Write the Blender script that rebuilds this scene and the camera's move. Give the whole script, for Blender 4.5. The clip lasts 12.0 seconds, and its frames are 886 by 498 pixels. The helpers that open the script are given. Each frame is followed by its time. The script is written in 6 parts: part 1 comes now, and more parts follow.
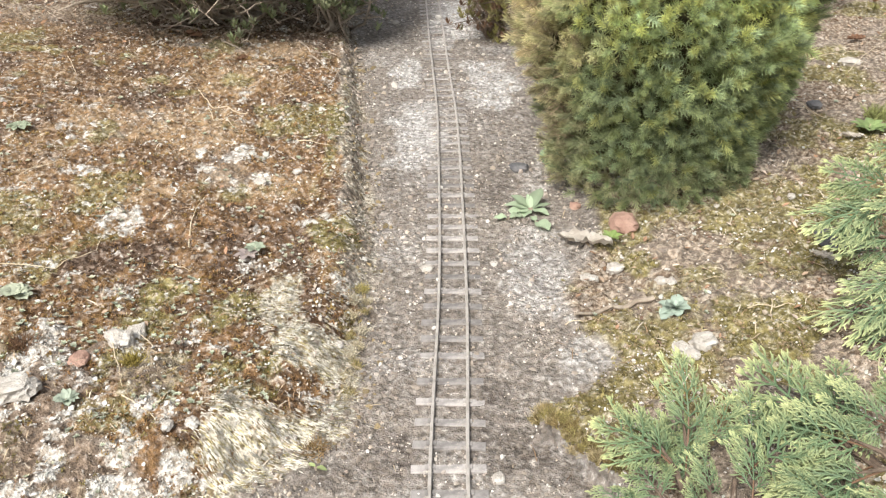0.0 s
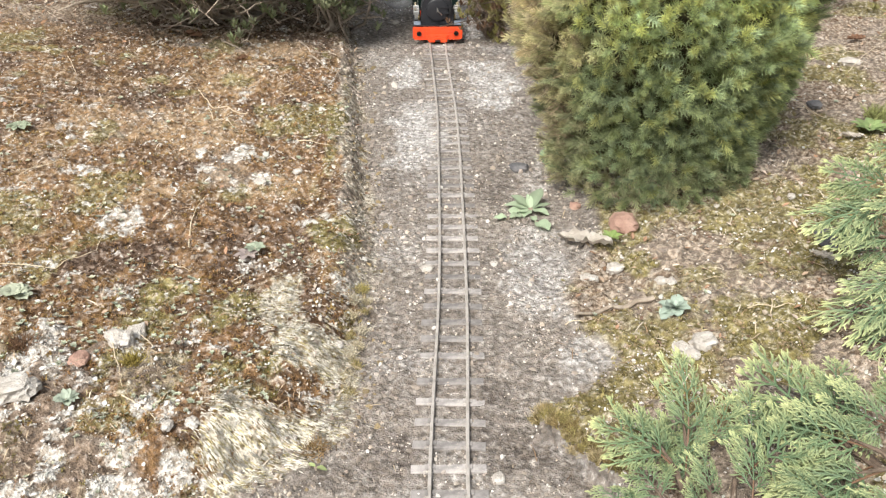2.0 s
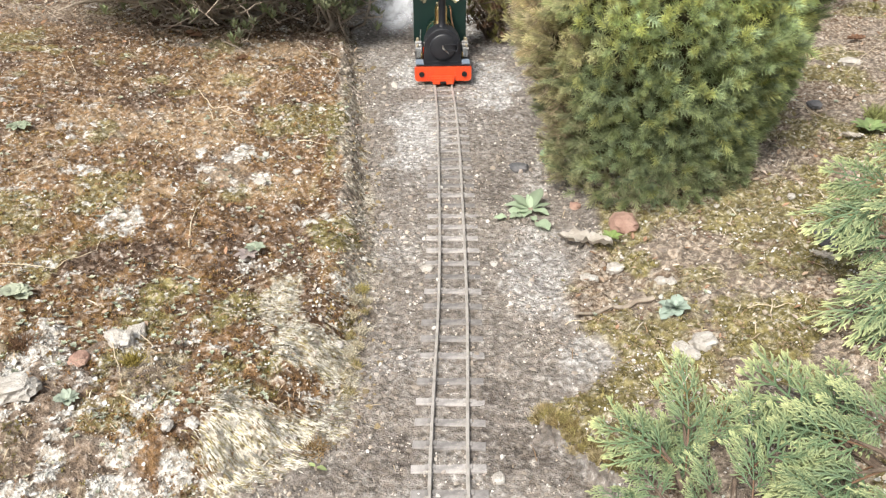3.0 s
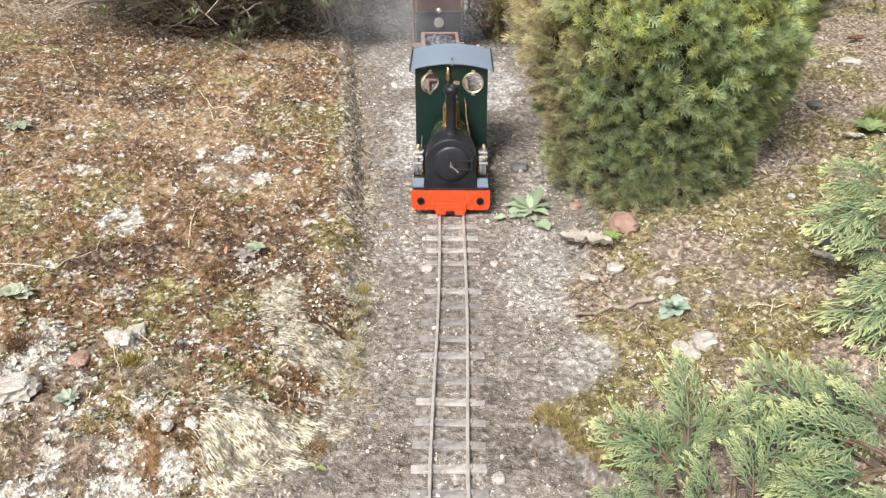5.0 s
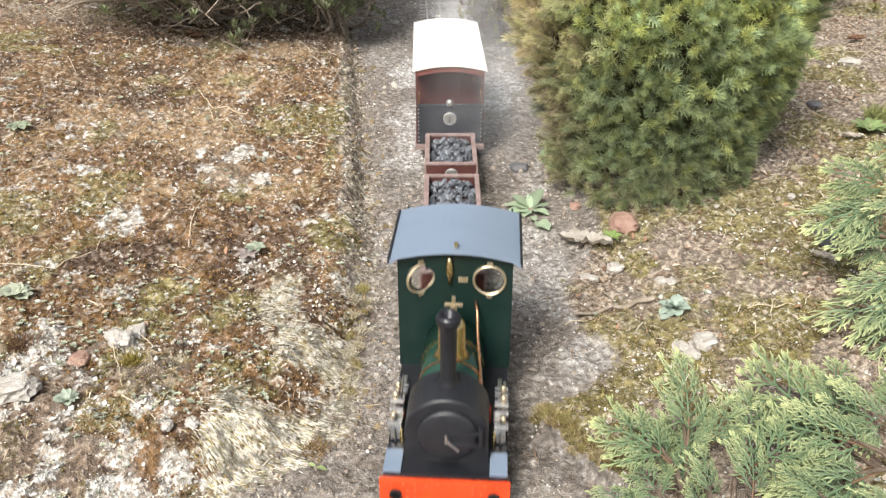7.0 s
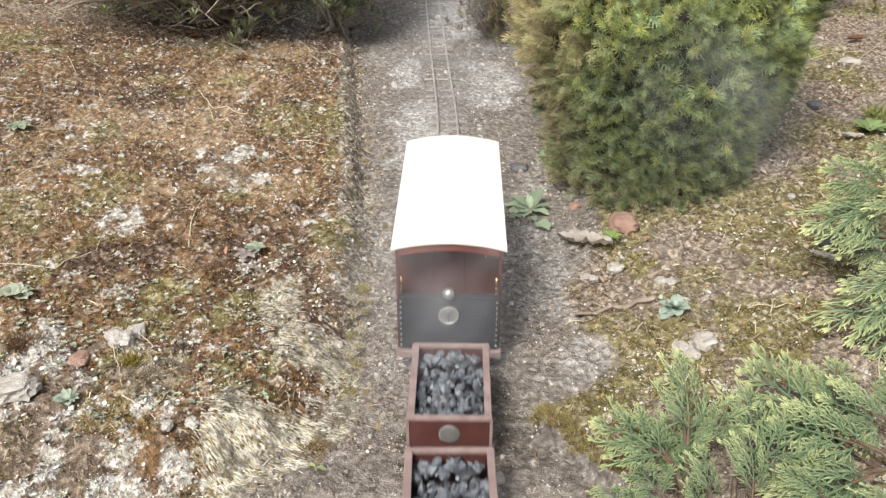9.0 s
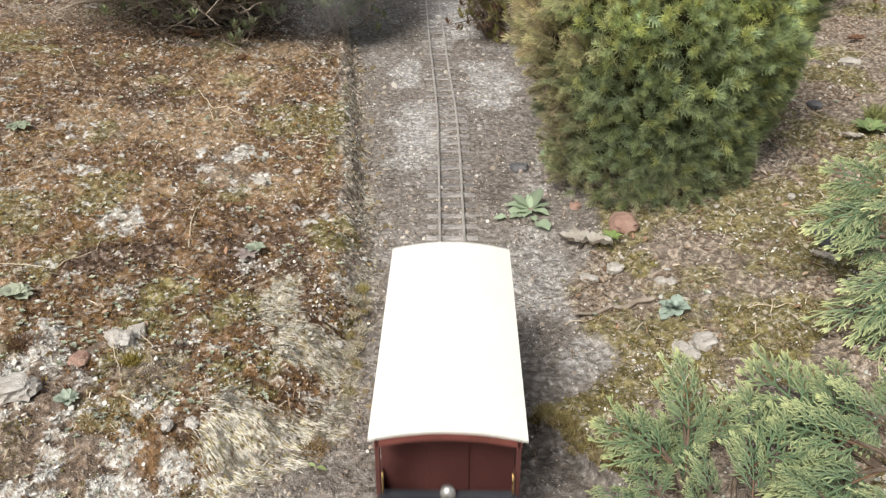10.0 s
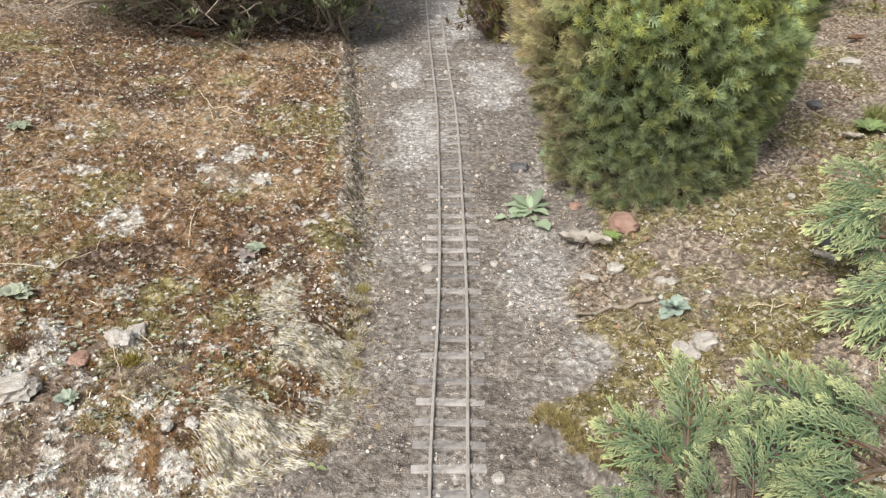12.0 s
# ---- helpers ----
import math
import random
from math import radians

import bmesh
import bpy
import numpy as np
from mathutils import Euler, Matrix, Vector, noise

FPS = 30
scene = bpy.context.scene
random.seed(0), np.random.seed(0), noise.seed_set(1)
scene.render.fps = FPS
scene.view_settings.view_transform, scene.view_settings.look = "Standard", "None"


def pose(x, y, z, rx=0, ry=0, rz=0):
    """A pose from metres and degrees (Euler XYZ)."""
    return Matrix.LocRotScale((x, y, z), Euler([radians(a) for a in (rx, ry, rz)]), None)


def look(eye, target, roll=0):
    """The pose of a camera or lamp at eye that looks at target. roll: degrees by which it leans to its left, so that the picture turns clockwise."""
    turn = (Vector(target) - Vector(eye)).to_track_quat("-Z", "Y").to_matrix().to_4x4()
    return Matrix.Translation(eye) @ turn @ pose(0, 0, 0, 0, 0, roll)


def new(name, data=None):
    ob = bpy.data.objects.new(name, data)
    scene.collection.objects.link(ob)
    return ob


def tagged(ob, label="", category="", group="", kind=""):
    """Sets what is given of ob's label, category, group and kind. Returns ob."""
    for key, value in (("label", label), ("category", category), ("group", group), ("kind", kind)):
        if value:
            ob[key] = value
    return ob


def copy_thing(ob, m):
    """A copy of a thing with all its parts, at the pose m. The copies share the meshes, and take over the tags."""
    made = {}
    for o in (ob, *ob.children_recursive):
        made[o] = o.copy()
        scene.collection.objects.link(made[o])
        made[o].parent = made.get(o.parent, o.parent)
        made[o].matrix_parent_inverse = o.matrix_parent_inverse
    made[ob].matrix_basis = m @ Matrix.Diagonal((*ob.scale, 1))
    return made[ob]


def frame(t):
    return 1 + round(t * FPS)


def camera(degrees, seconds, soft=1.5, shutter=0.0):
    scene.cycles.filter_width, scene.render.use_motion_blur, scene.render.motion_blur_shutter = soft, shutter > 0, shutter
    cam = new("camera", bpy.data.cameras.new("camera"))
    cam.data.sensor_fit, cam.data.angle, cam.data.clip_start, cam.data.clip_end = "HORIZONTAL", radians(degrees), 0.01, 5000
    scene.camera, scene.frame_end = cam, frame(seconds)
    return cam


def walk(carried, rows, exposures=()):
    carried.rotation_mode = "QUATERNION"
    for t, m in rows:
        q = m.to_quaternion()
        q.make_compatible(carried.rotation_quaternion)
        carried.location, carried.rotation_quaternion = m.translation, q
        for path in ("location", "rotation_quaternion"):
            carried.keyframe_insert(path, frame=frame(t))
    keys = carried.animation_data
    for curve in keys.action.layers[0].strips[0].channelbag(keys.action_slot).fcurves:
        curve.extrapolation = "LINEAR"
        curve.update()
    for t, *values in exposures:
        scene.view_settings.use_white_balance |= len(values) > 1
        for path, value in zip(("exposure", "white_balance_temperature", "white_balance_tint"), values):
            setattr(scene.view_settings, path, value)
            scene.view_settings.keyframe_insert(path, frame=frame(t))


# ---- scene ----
# ---- camera: a still camera over the track, tilted down ----
cam = camera(52.21, 12.0, soft=1.3, shutter=0.5)
CAM_POSE = pose(0, 0, 0.571, 90 - 28.866, 0, 0)
walk(cam, [(0.0, CAM_POSE), (12.0, CAM_POSE)],
     exposures=[(0.0, 0.68), (5.0, 0.65), (7.0, 0.65), (9.0, 0.39), (9.5, 0.40), (10.0, 0.2), (10.5, -0.05), (11.0, -0.08), (11.5, -0.03), (12.0, 0.31)])

# ---- light: bright overcast sky ----
SUN_ELEV, SUN_TURN = 50.0, 208.0
world = bpy.data.worlds.new("sky")
scene.world = world
world.use_nodes = True
wn, wl = world.node_tree.nodes, world.node_tree.links
wn.clear()
sky = wn.new("ShaderNodeTexSky")
sky.sky_type = "NISHITA"
sky.sun_disc = False
sky.sun_elevation, sky.sun_rotation = radians(SUN_ELEV), radians(SUN_TURN)
sky.air_density, sky.dust_density = 1.0, 4.0
calm = wn.new("ShaderNodeHueSaturation")
calm.inputs["Saturation"].default_value = 0.35
bg = wn.new("ShaderNodeBackground")
bg.inputs["Strength"].default_value = 0.1
wout = wn.new("ShaderNodeOutputWorld")
wl.new(sky.outputs[0], calm.inputs["Color"])
wl.new(calm.outputs[0], bg.inputs["Color"])
wl.new(bg.outputs[0], wout.inputs["Surface"])
sun = new("sun", bpy.data.lights.new("sun", "SUN"))
sun.data.energy, sun.data.angle, sun.data.color = 2.9, radians(18), (1.0, 0.96, 0.9)
se, sr = radians(SUN_ELEV), radians(SUN_TURN)
sun.matrix_world = look((0, 0, 0), (-math.cos(se) * math.sin(sr), -math.cos(se) * math.cos(sr), -math.sin(se)))


# ---- material helpers ----
def node_mat(name):
    m = bpy.data.materials.new(name)
    m.use_nodes = True
    nt = m.node_tree
    return m, nt, nt.nodes["Principled BSDF"]


def add_node(nt, kind, **values):
    n = nt.nodes.new(kind)
    for key, value in values.items():
        n.inputs[key].default_value = value
    return n


def mix_rgb(nt, fac, a, b, blend="MIX"):
    n = nt.nodes.new("ShaderNodeMix")
    n.data_type, n.blend_type = "RGBA", blend
    for sock, v in ((n.inputs[0], fac), (n.inputs[6], a), (n.inputs[7], b)):
        if isinstance(v, (int, float)):
            sock.default_value = v
        elif isinstance(v, (tuple, list)):
            sock.default_value = (*v[:3], 1)
        else:
            nt.links.new(v, sock)
    return n.outputs[2]


def ramp(nt, src, lo, hi):
    n = nt.nodes.new("ShaderNodeMapRange")
    n.interpolation_type = "SMOOTHSTEP"
    n.inputs[1].default_value, n.inputs[2].default_value = lo, hi
    nt.links.new(src, n.inputs[0])
    return n.outputs[0]


def coords(nt):
    return nt.nodes.new("ShaderNodeTexCoord").outputs["Object"]


def noise_tex(nt, vec, scale, detail=6.0, rough=0.6):
    n = add_node(nt, "ShaderNodeTexNoise", Scale=scale, Detail=detail, Roughness=rough)
    nt.links.new(vec, n.inputs["Vector"])
    return n.outputs[0]


def bump(nt, bsdf, height, strength, distance):
    n = add_node(nt, "ShaderNodeBump", Strength=strength, Distance=distance)
    nt.links.new(height, n.inputs["Height"])
    nt.links.new(n.outputs[0], bsdf.inputs["Normal"])


def surface(name, a, b, scale=60, rough=0.6, metal=0.0, spots=None, spot_amount=0.62, relief=0.3, depth=0.0006, vary=0.0, spec=0.5, uneven=0.12):
    """A surface of two tones at two scales, with spots of wear and fine relief."""
    m, nt, p = node_mat(name)
    v = coords(nt)
    col = mix_rgb(nt, ramp(nt, noise_tex(nt, v, scale), 0.35, 0.65), a, b)
    fine = noise_tex(nt, v, scale * 9, 4)
    if spots:
        col = mix_rgb(nt, ramp(nt, noise_tex(nt, v, scale * 2.7, 8, 0.7), spot_amount, spot_amount + 0.1), col, spots)
    dark = nt.nodes.new("ShaderNodeMapRange")
    dark.inputs[3].default_value, dark.inputs[4].default_value = 1 - 1.6 * uneven, 1 + 1.25 * uneven
    nt.links.new(fine, dark.inputs[0])
    col = mix_rgb(nt, 1.0, col, dark.outputs[0], "MULTIPLY")
    if vary:
        info = nt.nodes.new("ShaderNodeObjectInfo")
        mr = nt.nodes.new("ShaderNodeMapRange")
        mr.inputs[3].default_value, mr.inputs[4].default_value = 1 - vary, 1 + vary
        nt.links.new(info.outputs["Random"], mr.inputs[0])
        col = mix_rgb(nt, 1.0, col, mr.outputs[0], "MULTIPLY")
    nt.links.new(col, p.inputs["Base Color"])
    rr = nt.nodes.new("ShaderNodeMapRange")
    rr.inputs[3].default_value, rr.inputs[4].default_value = max(0.05, rough - uneven), min(1, rough + uneven)
    nt.links.new(fine, rr.inputs[0])
    nt.links.new(rr.outputs[0], p.inputs["Roughness"])
    p.inputs["Metallic"].default_value = metal
    p.inputs["Specular IOR Level"].default_value = spec
    bump(nt, p, fine, relief, depth)
    return m


def tinted(name, rough=0.8, relief=0.3, depth=0.0006, scale=500, through_light=0.0, spec=0.3, spread=0.25):
    """Takes each piece's own colour from the mesh, with grain over it."""
    m, nt, p = node_mat(name)
    att = nt.nodes.new("ShaderNodeAttribute")
    att.attribute_name = "tone"
    n = noise_tex(nt, coords(nt), scale, 4)
    mr = nt.nodes.new("ShaderNodeMapRange")
    mr.inputs[3].default_value, mr.inputs[4].default_value = 1 - spread, 1 + spread
    nt.links.new(n, mr.inputs[0])
    col = mix_rgb(nt, 1.0, att.outputs["Color"], mr.outputs[0], "MULTIPLY")
    nt.links.new(col, p.inputs["Base Color"])
    p.inputs["Roughness"].default_value = rough
    p.inputs["Specular IOR Level"].default_value = spec
    if relief:
        bump(nt, p, n, relief, depth)
    if through_light:
        tr = nt.nodes.new("ShaderNodeBsdfTranslucent")
        nt.links.new(col, tr.inputs["Color"])
        mx = nt.nodes.new("ShaderNodeMixShader")
        mx.inputs[0].default_value = through_light
        out = nt.nodes["Material Output"]
        nt.links.new(p.outputs[0], mx.inputs[1])
        nt.links.new(tr.outputs[0], mx.inputs[2])
        nt.links.new(mx.outputs[0], out.inputs["Surface"])
    return m


# ---- mesh helpers ----
def finish(ob, smooth=True):
    if smooth:
        ob.data.polygons.foreach_set("use_smooth", [True] * len(ob.data.polygons))
    return ob


def part(name, bm, material, parent=None, label="", smooth=False):
    me = bpy.data.meshes.new(name)
    bm.to_mesh(me)
    bm.free()
    me.materials.append(material)
    ob = new(name, me)
    if parent:
        ob.parent = parent
    if label:
        ob["label"] = label
    return finish(ob, smooth)


def box(bm, x0, x1, y0, y1, z0, z1, bevel=0.0):
    r = bmesh.ops.create_cube(bm, size=1.0, matrix=Matrix.Translation(((x0 + x1) / 2, (y0 + y1) / 2, (z0 + z1) / 2)) @ Matrix.Diagonal((x1 - x0, y1 - y0, z1 - z0, 1)))
    if bevel:
        edges = list({e for v in r["verts"] for e in v.link_edges})
        bmesh.ops.bevel(bm, geom=edges, offset=bevel, segments=2, affect="EDGES", profile=0.6)
    return r


def boxes(*dims, bevel=0.0):
    bm = bmesh.new()
    for d in dims:
        box(bm, *d, bevel=bevel)
    return bm


def lathe(profile, centre, axis="z", seg=32, caps=True):
    """A turned body: profile rows are (radius, distance along the axis)."""
    bm = bmesh.new()
    rings = []
    turn = {"z": Matrix.Identity(3), "y": Matrix(((1, 0, 0), (0, 0, 1), (0, -1, 0))), "x": Matrix(((0, 0, 1), (0, 1, 0), (-1, 0, 0)))}[axis]
    for r, h in profile:
        ring = []
        for k in range(seg):
            a = 2 * math.pi * k / seg
            ring.append(bm.verts.new(Vector(centre) + turn @ Vector((r * math.cos(a), r * math.sin(a), h))))
        rings.append(ring)
    for a, b in zip(rings, rings[1:]):
        for k in range(seg):
            bm.faces.new((a[k], a[(k + 1) % seg], b[(k + 1) % seg], b[k]))
    for ring in (rings[0], rings[-1]) if caps else ():
        bm.faces.new(ring)
    bmesh.ops.recalc_face_normals(bm, faces=bm.faces)
    return bm


def tube(points, radii, seg=6, bm=None):
    bm = bm or bmesh.new()
    pts = [Vector(p) for p in points]
    rings = []
    for i, p in enumerate(pts):
        d = (pts[min(i + 1, len(pts) - 1)] - pts[max(i - 1, 0)]).normalized()
        side = d.cross(Vector((0, 0, 1)) if abs(d.z) < 0.9 else Vector((1, 0, 0))).normalized()
        up = side.cross(d)
        r = float(radii[i] if isinstance(radii, (list, tuple)) else radii)
        rings.append([bm.verts.new(p + r * (math.cos(2 * math.pi * k / seg) * side + math.sin(2 * math.pi * k / seg) * up)) for k in range(seg)])
    for a, b in zip(rings, rings[1:]):
        for k in range(seg):
            bm.faces.new((a[k], a[(k + 1) % seg], b[(k + 1) % seg], b[k]))
    bm.faces.new(rings[0][::-1])
    bm.faces.new(rings[-1])
    return bm


def raw_mesh(name, verts, faces, material, tones=None, smooth=False):
    """A mesh from arrays: verts (n, 3), faces (m, 3 or 4), tones one colour a vertex."""
    verts, faces = np.asarray(verts, np.float32), np.asarray(faces, np.int32)
    me = bpy.data.meshes.new(name)
    k = faces.shape[1]
    me.vertices.add(len(verts))
    me.vertices.foreach_set("co", verts.ravel())
    me.loops.add(faces.size)
    me.loops.foreach_set("vertex_index", faces.ravel())
    me.polygons.add(len(faces))
    me.polygons.foreach_set("loop_start", np.arange(0, faces.size, k, dtype=np.int32))
    me.polygons.foreach_set("use_smooth", np.full(len(faces), smooth))
    me.update(calc_edges=True)
    if tones is not None:
        a = me.color_attributes.new("tone", "FLOAT_COLOR", "POINT")
        a.data.foreach_set("color", np.hstack([tones, np.ones((len(tones), 1))]).astype(np.float32).ravel())
    me.materials.append(material)
    return me


def scatter(tv, tf, mats, locs, tones, shade=None):
    """Copies of one small shape as arrays: mats (n, 3, 3), locs (n, 3), tones (n, 3); shade: shading put into the
    colour, a factor for each vertex of the shape.
    """
    tv, tf = np.asarray(tv, float), np.asarray(tf, int)
    v = np.einsum("nij,kj->nki", mats, tv) + locs[:, None, :]
    f = tf[None] + (np.arange(len(locs)) * len(tv))[:, None, None]
    c = np.repeat(tones[:, None, :], len(tv), 1)
    if shade is not None:
        c = c * np.asarray(shade, float)[None, :, None]
    return v.reshape(-1, 3), f.reshape(-1, tf.shape[1]), c.reshape(-1, 3)


def gather(pieces):
    vs, fs, cs, n = [], [], [], 0
    for v, f, c in pieces:
        vs.append(v), fs.append(f + n), cs.append(c)
        n += len(v)
    return np.vstack(vs), np.vstack(fs), np.vstack(cs)


def turn_mats(rng, n, tilt=math.pi, size=(1, 1, 1)):
    """n random turns about z with a lean of up to tilt, with sizes."""
    a, b, c = rng.uniform(0, 2 * np.pi, n), rng.uniform(0, 2 * np.pi, n), rng.uniform(0, 1, n) * tilt

    def rz(t):
        m = np.zeros((n, 3, 3))
        m[:, 0, 0] = m[:, 1, 1] = np.cos(t)
        m[:, 0, 1], m[:, 1, 0], m[:, 2, 2] = -np.sin(t), np.sin(t), 1
        return m
    rx = np.zeros((n, 3, 3))
    rx[:, 1, 1] = rx[:, 2, 2] = np.cos(c)
    rx[:, 1, 2], rx[:, 2, 1], rx[:, 0, 0] = -np.sin(c), np.sin(c), 1
    s = np.asarray(size, float)
    s = np.broadcast_to(s, (n, 3))
    return rz(a) @ rx @ rz(b) * s[:, None, :]


def aim_mats(dirs, ups, size):
    """Turns that carry x to dirs, z near ups; size (n, 3)."""
    x = dirs / np.linalg.norm(dirs, axis=1, keepdims=True)
    y = np.cross(ups, x)
    y /= np.maximum(np.linalg.norm(y, axis=1, keepdims=True), 1e-9)
    z = np.cross(x, y)
    return np.stack([x, y, z], 2) * np.broadcast_to(np.asarray(size, float), (len(x), 3))[:, None, :]


def stone_shape(seed, sub=1, rough=0.28):
    bm = bmesh.new()
    bmesh.ops.create_icosphere(bm, subdivisions=sub, radius=1.0)
    r = np.random.RandomState(seed)
    off = Vector(r.uniform(-50, 50, 3))
    for v in bm.verts:
        v.co *= 1 + rough * noise.noise(v.co * 1.3 + off) + rough * 0.5 * noise.noise(v.co * 3 + off)
    v = np.array([tuple(x.co) for x in bm.verts])
    f = np.array([[x.index for x in y.verts] for y in bm.faces])
    bm.free()
    return v, f


# ---- shape of the land ----
def lattice(ix, iy, seed):
    h = (ix * 374761393 + iy * 668265263 + seed * 974634777) & 0xFFFFFFFF
    h = ((h ^ (h >> 13)) * 1274126177) & 0xFFFFFFFF
    return ((h ^ (h >> 16)) & 0xFFFF) / 65535.0


def value_noise(x, y, seed):
    x0, y0 = np.floor(x).astype(np.int64), np.floor(y).astype(np.int64)
    fx, fy = x - x0, y - y0
    fx, fy = fx * fx * (3 - 2 * fx), fy * fy * (3 - 2 * fy)
    a = lattice(x0, y0, seed) * (1 - fx) + lattice(x0 + 1, y0, seed) * fx
    b = lattice(x0, y0 + 1, seed) * (1 - fx) + lattice(x0 + 1, y0 + 1, seed) * fx
    return a * (1 - fy) + b * fy


def fbm(x, y, scale, seed, octaves=4, gain=0.5):
    x, y = np.asarray(x, float), np.asarray(y, float)
    out, amp, total = 0.0, 1.0, 0.0
    for k in range(octaves):
        out = out + amp * value_noise(x * scale * 2 ** k + 7.3 * k, y * scale * 2 ** k - 3.1 * k, seed + k)
        total += amp
        amp *= gain
    return out / total


def step(x, lo, hi):
    t = np.clip((np.asarray(x, float) - lo) / (hi - lo), 0, 1)
    return t * t * (3 - 2 * t)


LINE_Y = np.array([-8, -1.5, 0.3, 0.6, 0.677, 0.768, 0.876, 1.0, 1.09, 1.277, 1.525, 1.864, 2.357, 8.0])
LINE_X = np.array([0.0, 0.004, 0.0072, 0.0052, 0.0065, 0.0087, 0.0112, 0.0122, 0.0123, 0.0112, 0.0072, -0.0074, -0.0275, -0.26])


def line_x(y):
    """Where the middle of the track lies, softly bent."""
    y = np.asarray(y, float)
    return sum(w * np.interp(y + d, LINE_Y, LINE_X) for d, w in ((-0.06, 0.15), (-0.03, 0.2), (0, 0.3), (0.03, 0.2), (0.06, 0.15)))


def bank_x(y):
    """The foot of the mossy bank beside the track."""
    return np.interp(y, [-3, 0.5, 0.58, 0.63, 0.66, 0.7, 0.85, 1.0, 1.1, 1.25, 1.4, 1.75, 2.4, 6], [-0.4, -0.32, -0.21, -0.135, -0.1, -0.09, -0.084, -0.09, -0.1, -0.115, -0.13, -0.165, -0.24, -0.5])


def verge_x(y):
    """The edge of the mossy verge on the other side."""
    return np.interp(y, [-3, 0.5, 0.58, 0.64, 0.665, 0.69, 0.74, 0.79, 0.84, 0.9, 0.98, 1.1, 1.3, 1.6, 2.0, 6], [0.3, 0.2, 0.152, 0.118, 0.088, 0.09, 0.15, 0.178, 0.15, 0.125, 0.16, 0.2, 0.2, 0.2, 0.2, 0.4])


def land(x, y, fine=True):
    x, y = np.asarray(x, float), np.asarray(y, float)
    wob = 0.02 * (fbm(x, y, 14, 11, 3) - 0.5)
    dl = bank_x(y) - x + wob
    soft = np.interp(y, [0.55, 0.7, 0.95, 1.2], [0.16, 0.09, 0.05, 0.035])
    z = 0.033 * step(dl / soft, 0, 1) + 0.04 * step(dl, 0.1, 1.3)
    dr = x - verge_x(y) + wob
    lip = np.interp(y, [0.5, 0.6, 0.68, 0.72, 0.8], [0.014, 0.02, 0.022, 0.008, 0.004])
    z = z + lip * step(dr, 0, 0.007) + 0.022 * step(dr, 0, 0.3) + 0.03 * step(dr, 0.2, 1.2)
    off = 1 - np.exp(-((x - line_x(y)) / 0.05) ** 2)
    z = z + 0.012 * (fbm(x, y, 9, 3, 4) - 0.5) * off
    mid = np.exp(-((x - line_x(y)) / 0.06) ** 2)
    z = z + mid * 0.0014 * step(y, 1.05, 1.45)
    far = step(np.hypot(x, y - 1.2), 1.8, 3.0)
    z = z + far * (0.3 * (fbm(x, y, 0.15, 9, 3) - 0.5)) * step(np.abs(x - line_x(y)), 0.3, 2.5)
    if fine:
        rough = 0.5 + 0.5 * step(dl, 0, 0.04) + 0.5 * step(dr, 0, 0.05)
        ridge = 1 - 2 * np.abs(fbm(x, y, 38, 41, 3) - 0.5)
        z = z + rough * (0.011 * (fbm(x, y, 45, 21, 3) - 0.5) + 0.012 * (fbm(x, y, 110, 31, 2) - 0.5) + 0.008 * (ridge - 0.8)) * (0.1 + 0.9 * off)
    return z


GRID_X, GRID_Y = np.arange(-1.4, 1.401, 0.005), np.arange(0.3, 3.201, 0.005)
HEIGHTS = land(*np.meshgrid(GRID_X, GRID_Y))


def land_z(x, y):
    """The height of the ground at one place, from a grid of heights."""
    u, v = (min(max(x, -1.39), 1.39) + 1.4) / 0.005, (min(max(y, 0.31), 3.19) - 0.3) / 0.005
    i, j = int(u), int(v)
    a, b = u - i, v - j
    h = HEIGHTS
    return float((h[j, i] * (1 - a) + h[j, i + 1] * a) * (1 - b) + (h[j + 1, i] * (1 - a) + h[j + 1, i + 1] * a) * b)


def patch(x, y, spots, seed=5, ragged=0.5):
    """How far a place lies in any of the spots (x, y, half width, half length), with ragged rims."""
    out = np.zeros_like(x)
    n = fbm(x, y, 22, seed, 4) - 0.5
    for sx, sy, a, b in spots:
        d = np.hypot((x - sx) / a, (y - sy) / b)
        out = np.maximum(out, 1 - step(d + ragged * 2.2 * n, 0.55, 1.15))
    return out


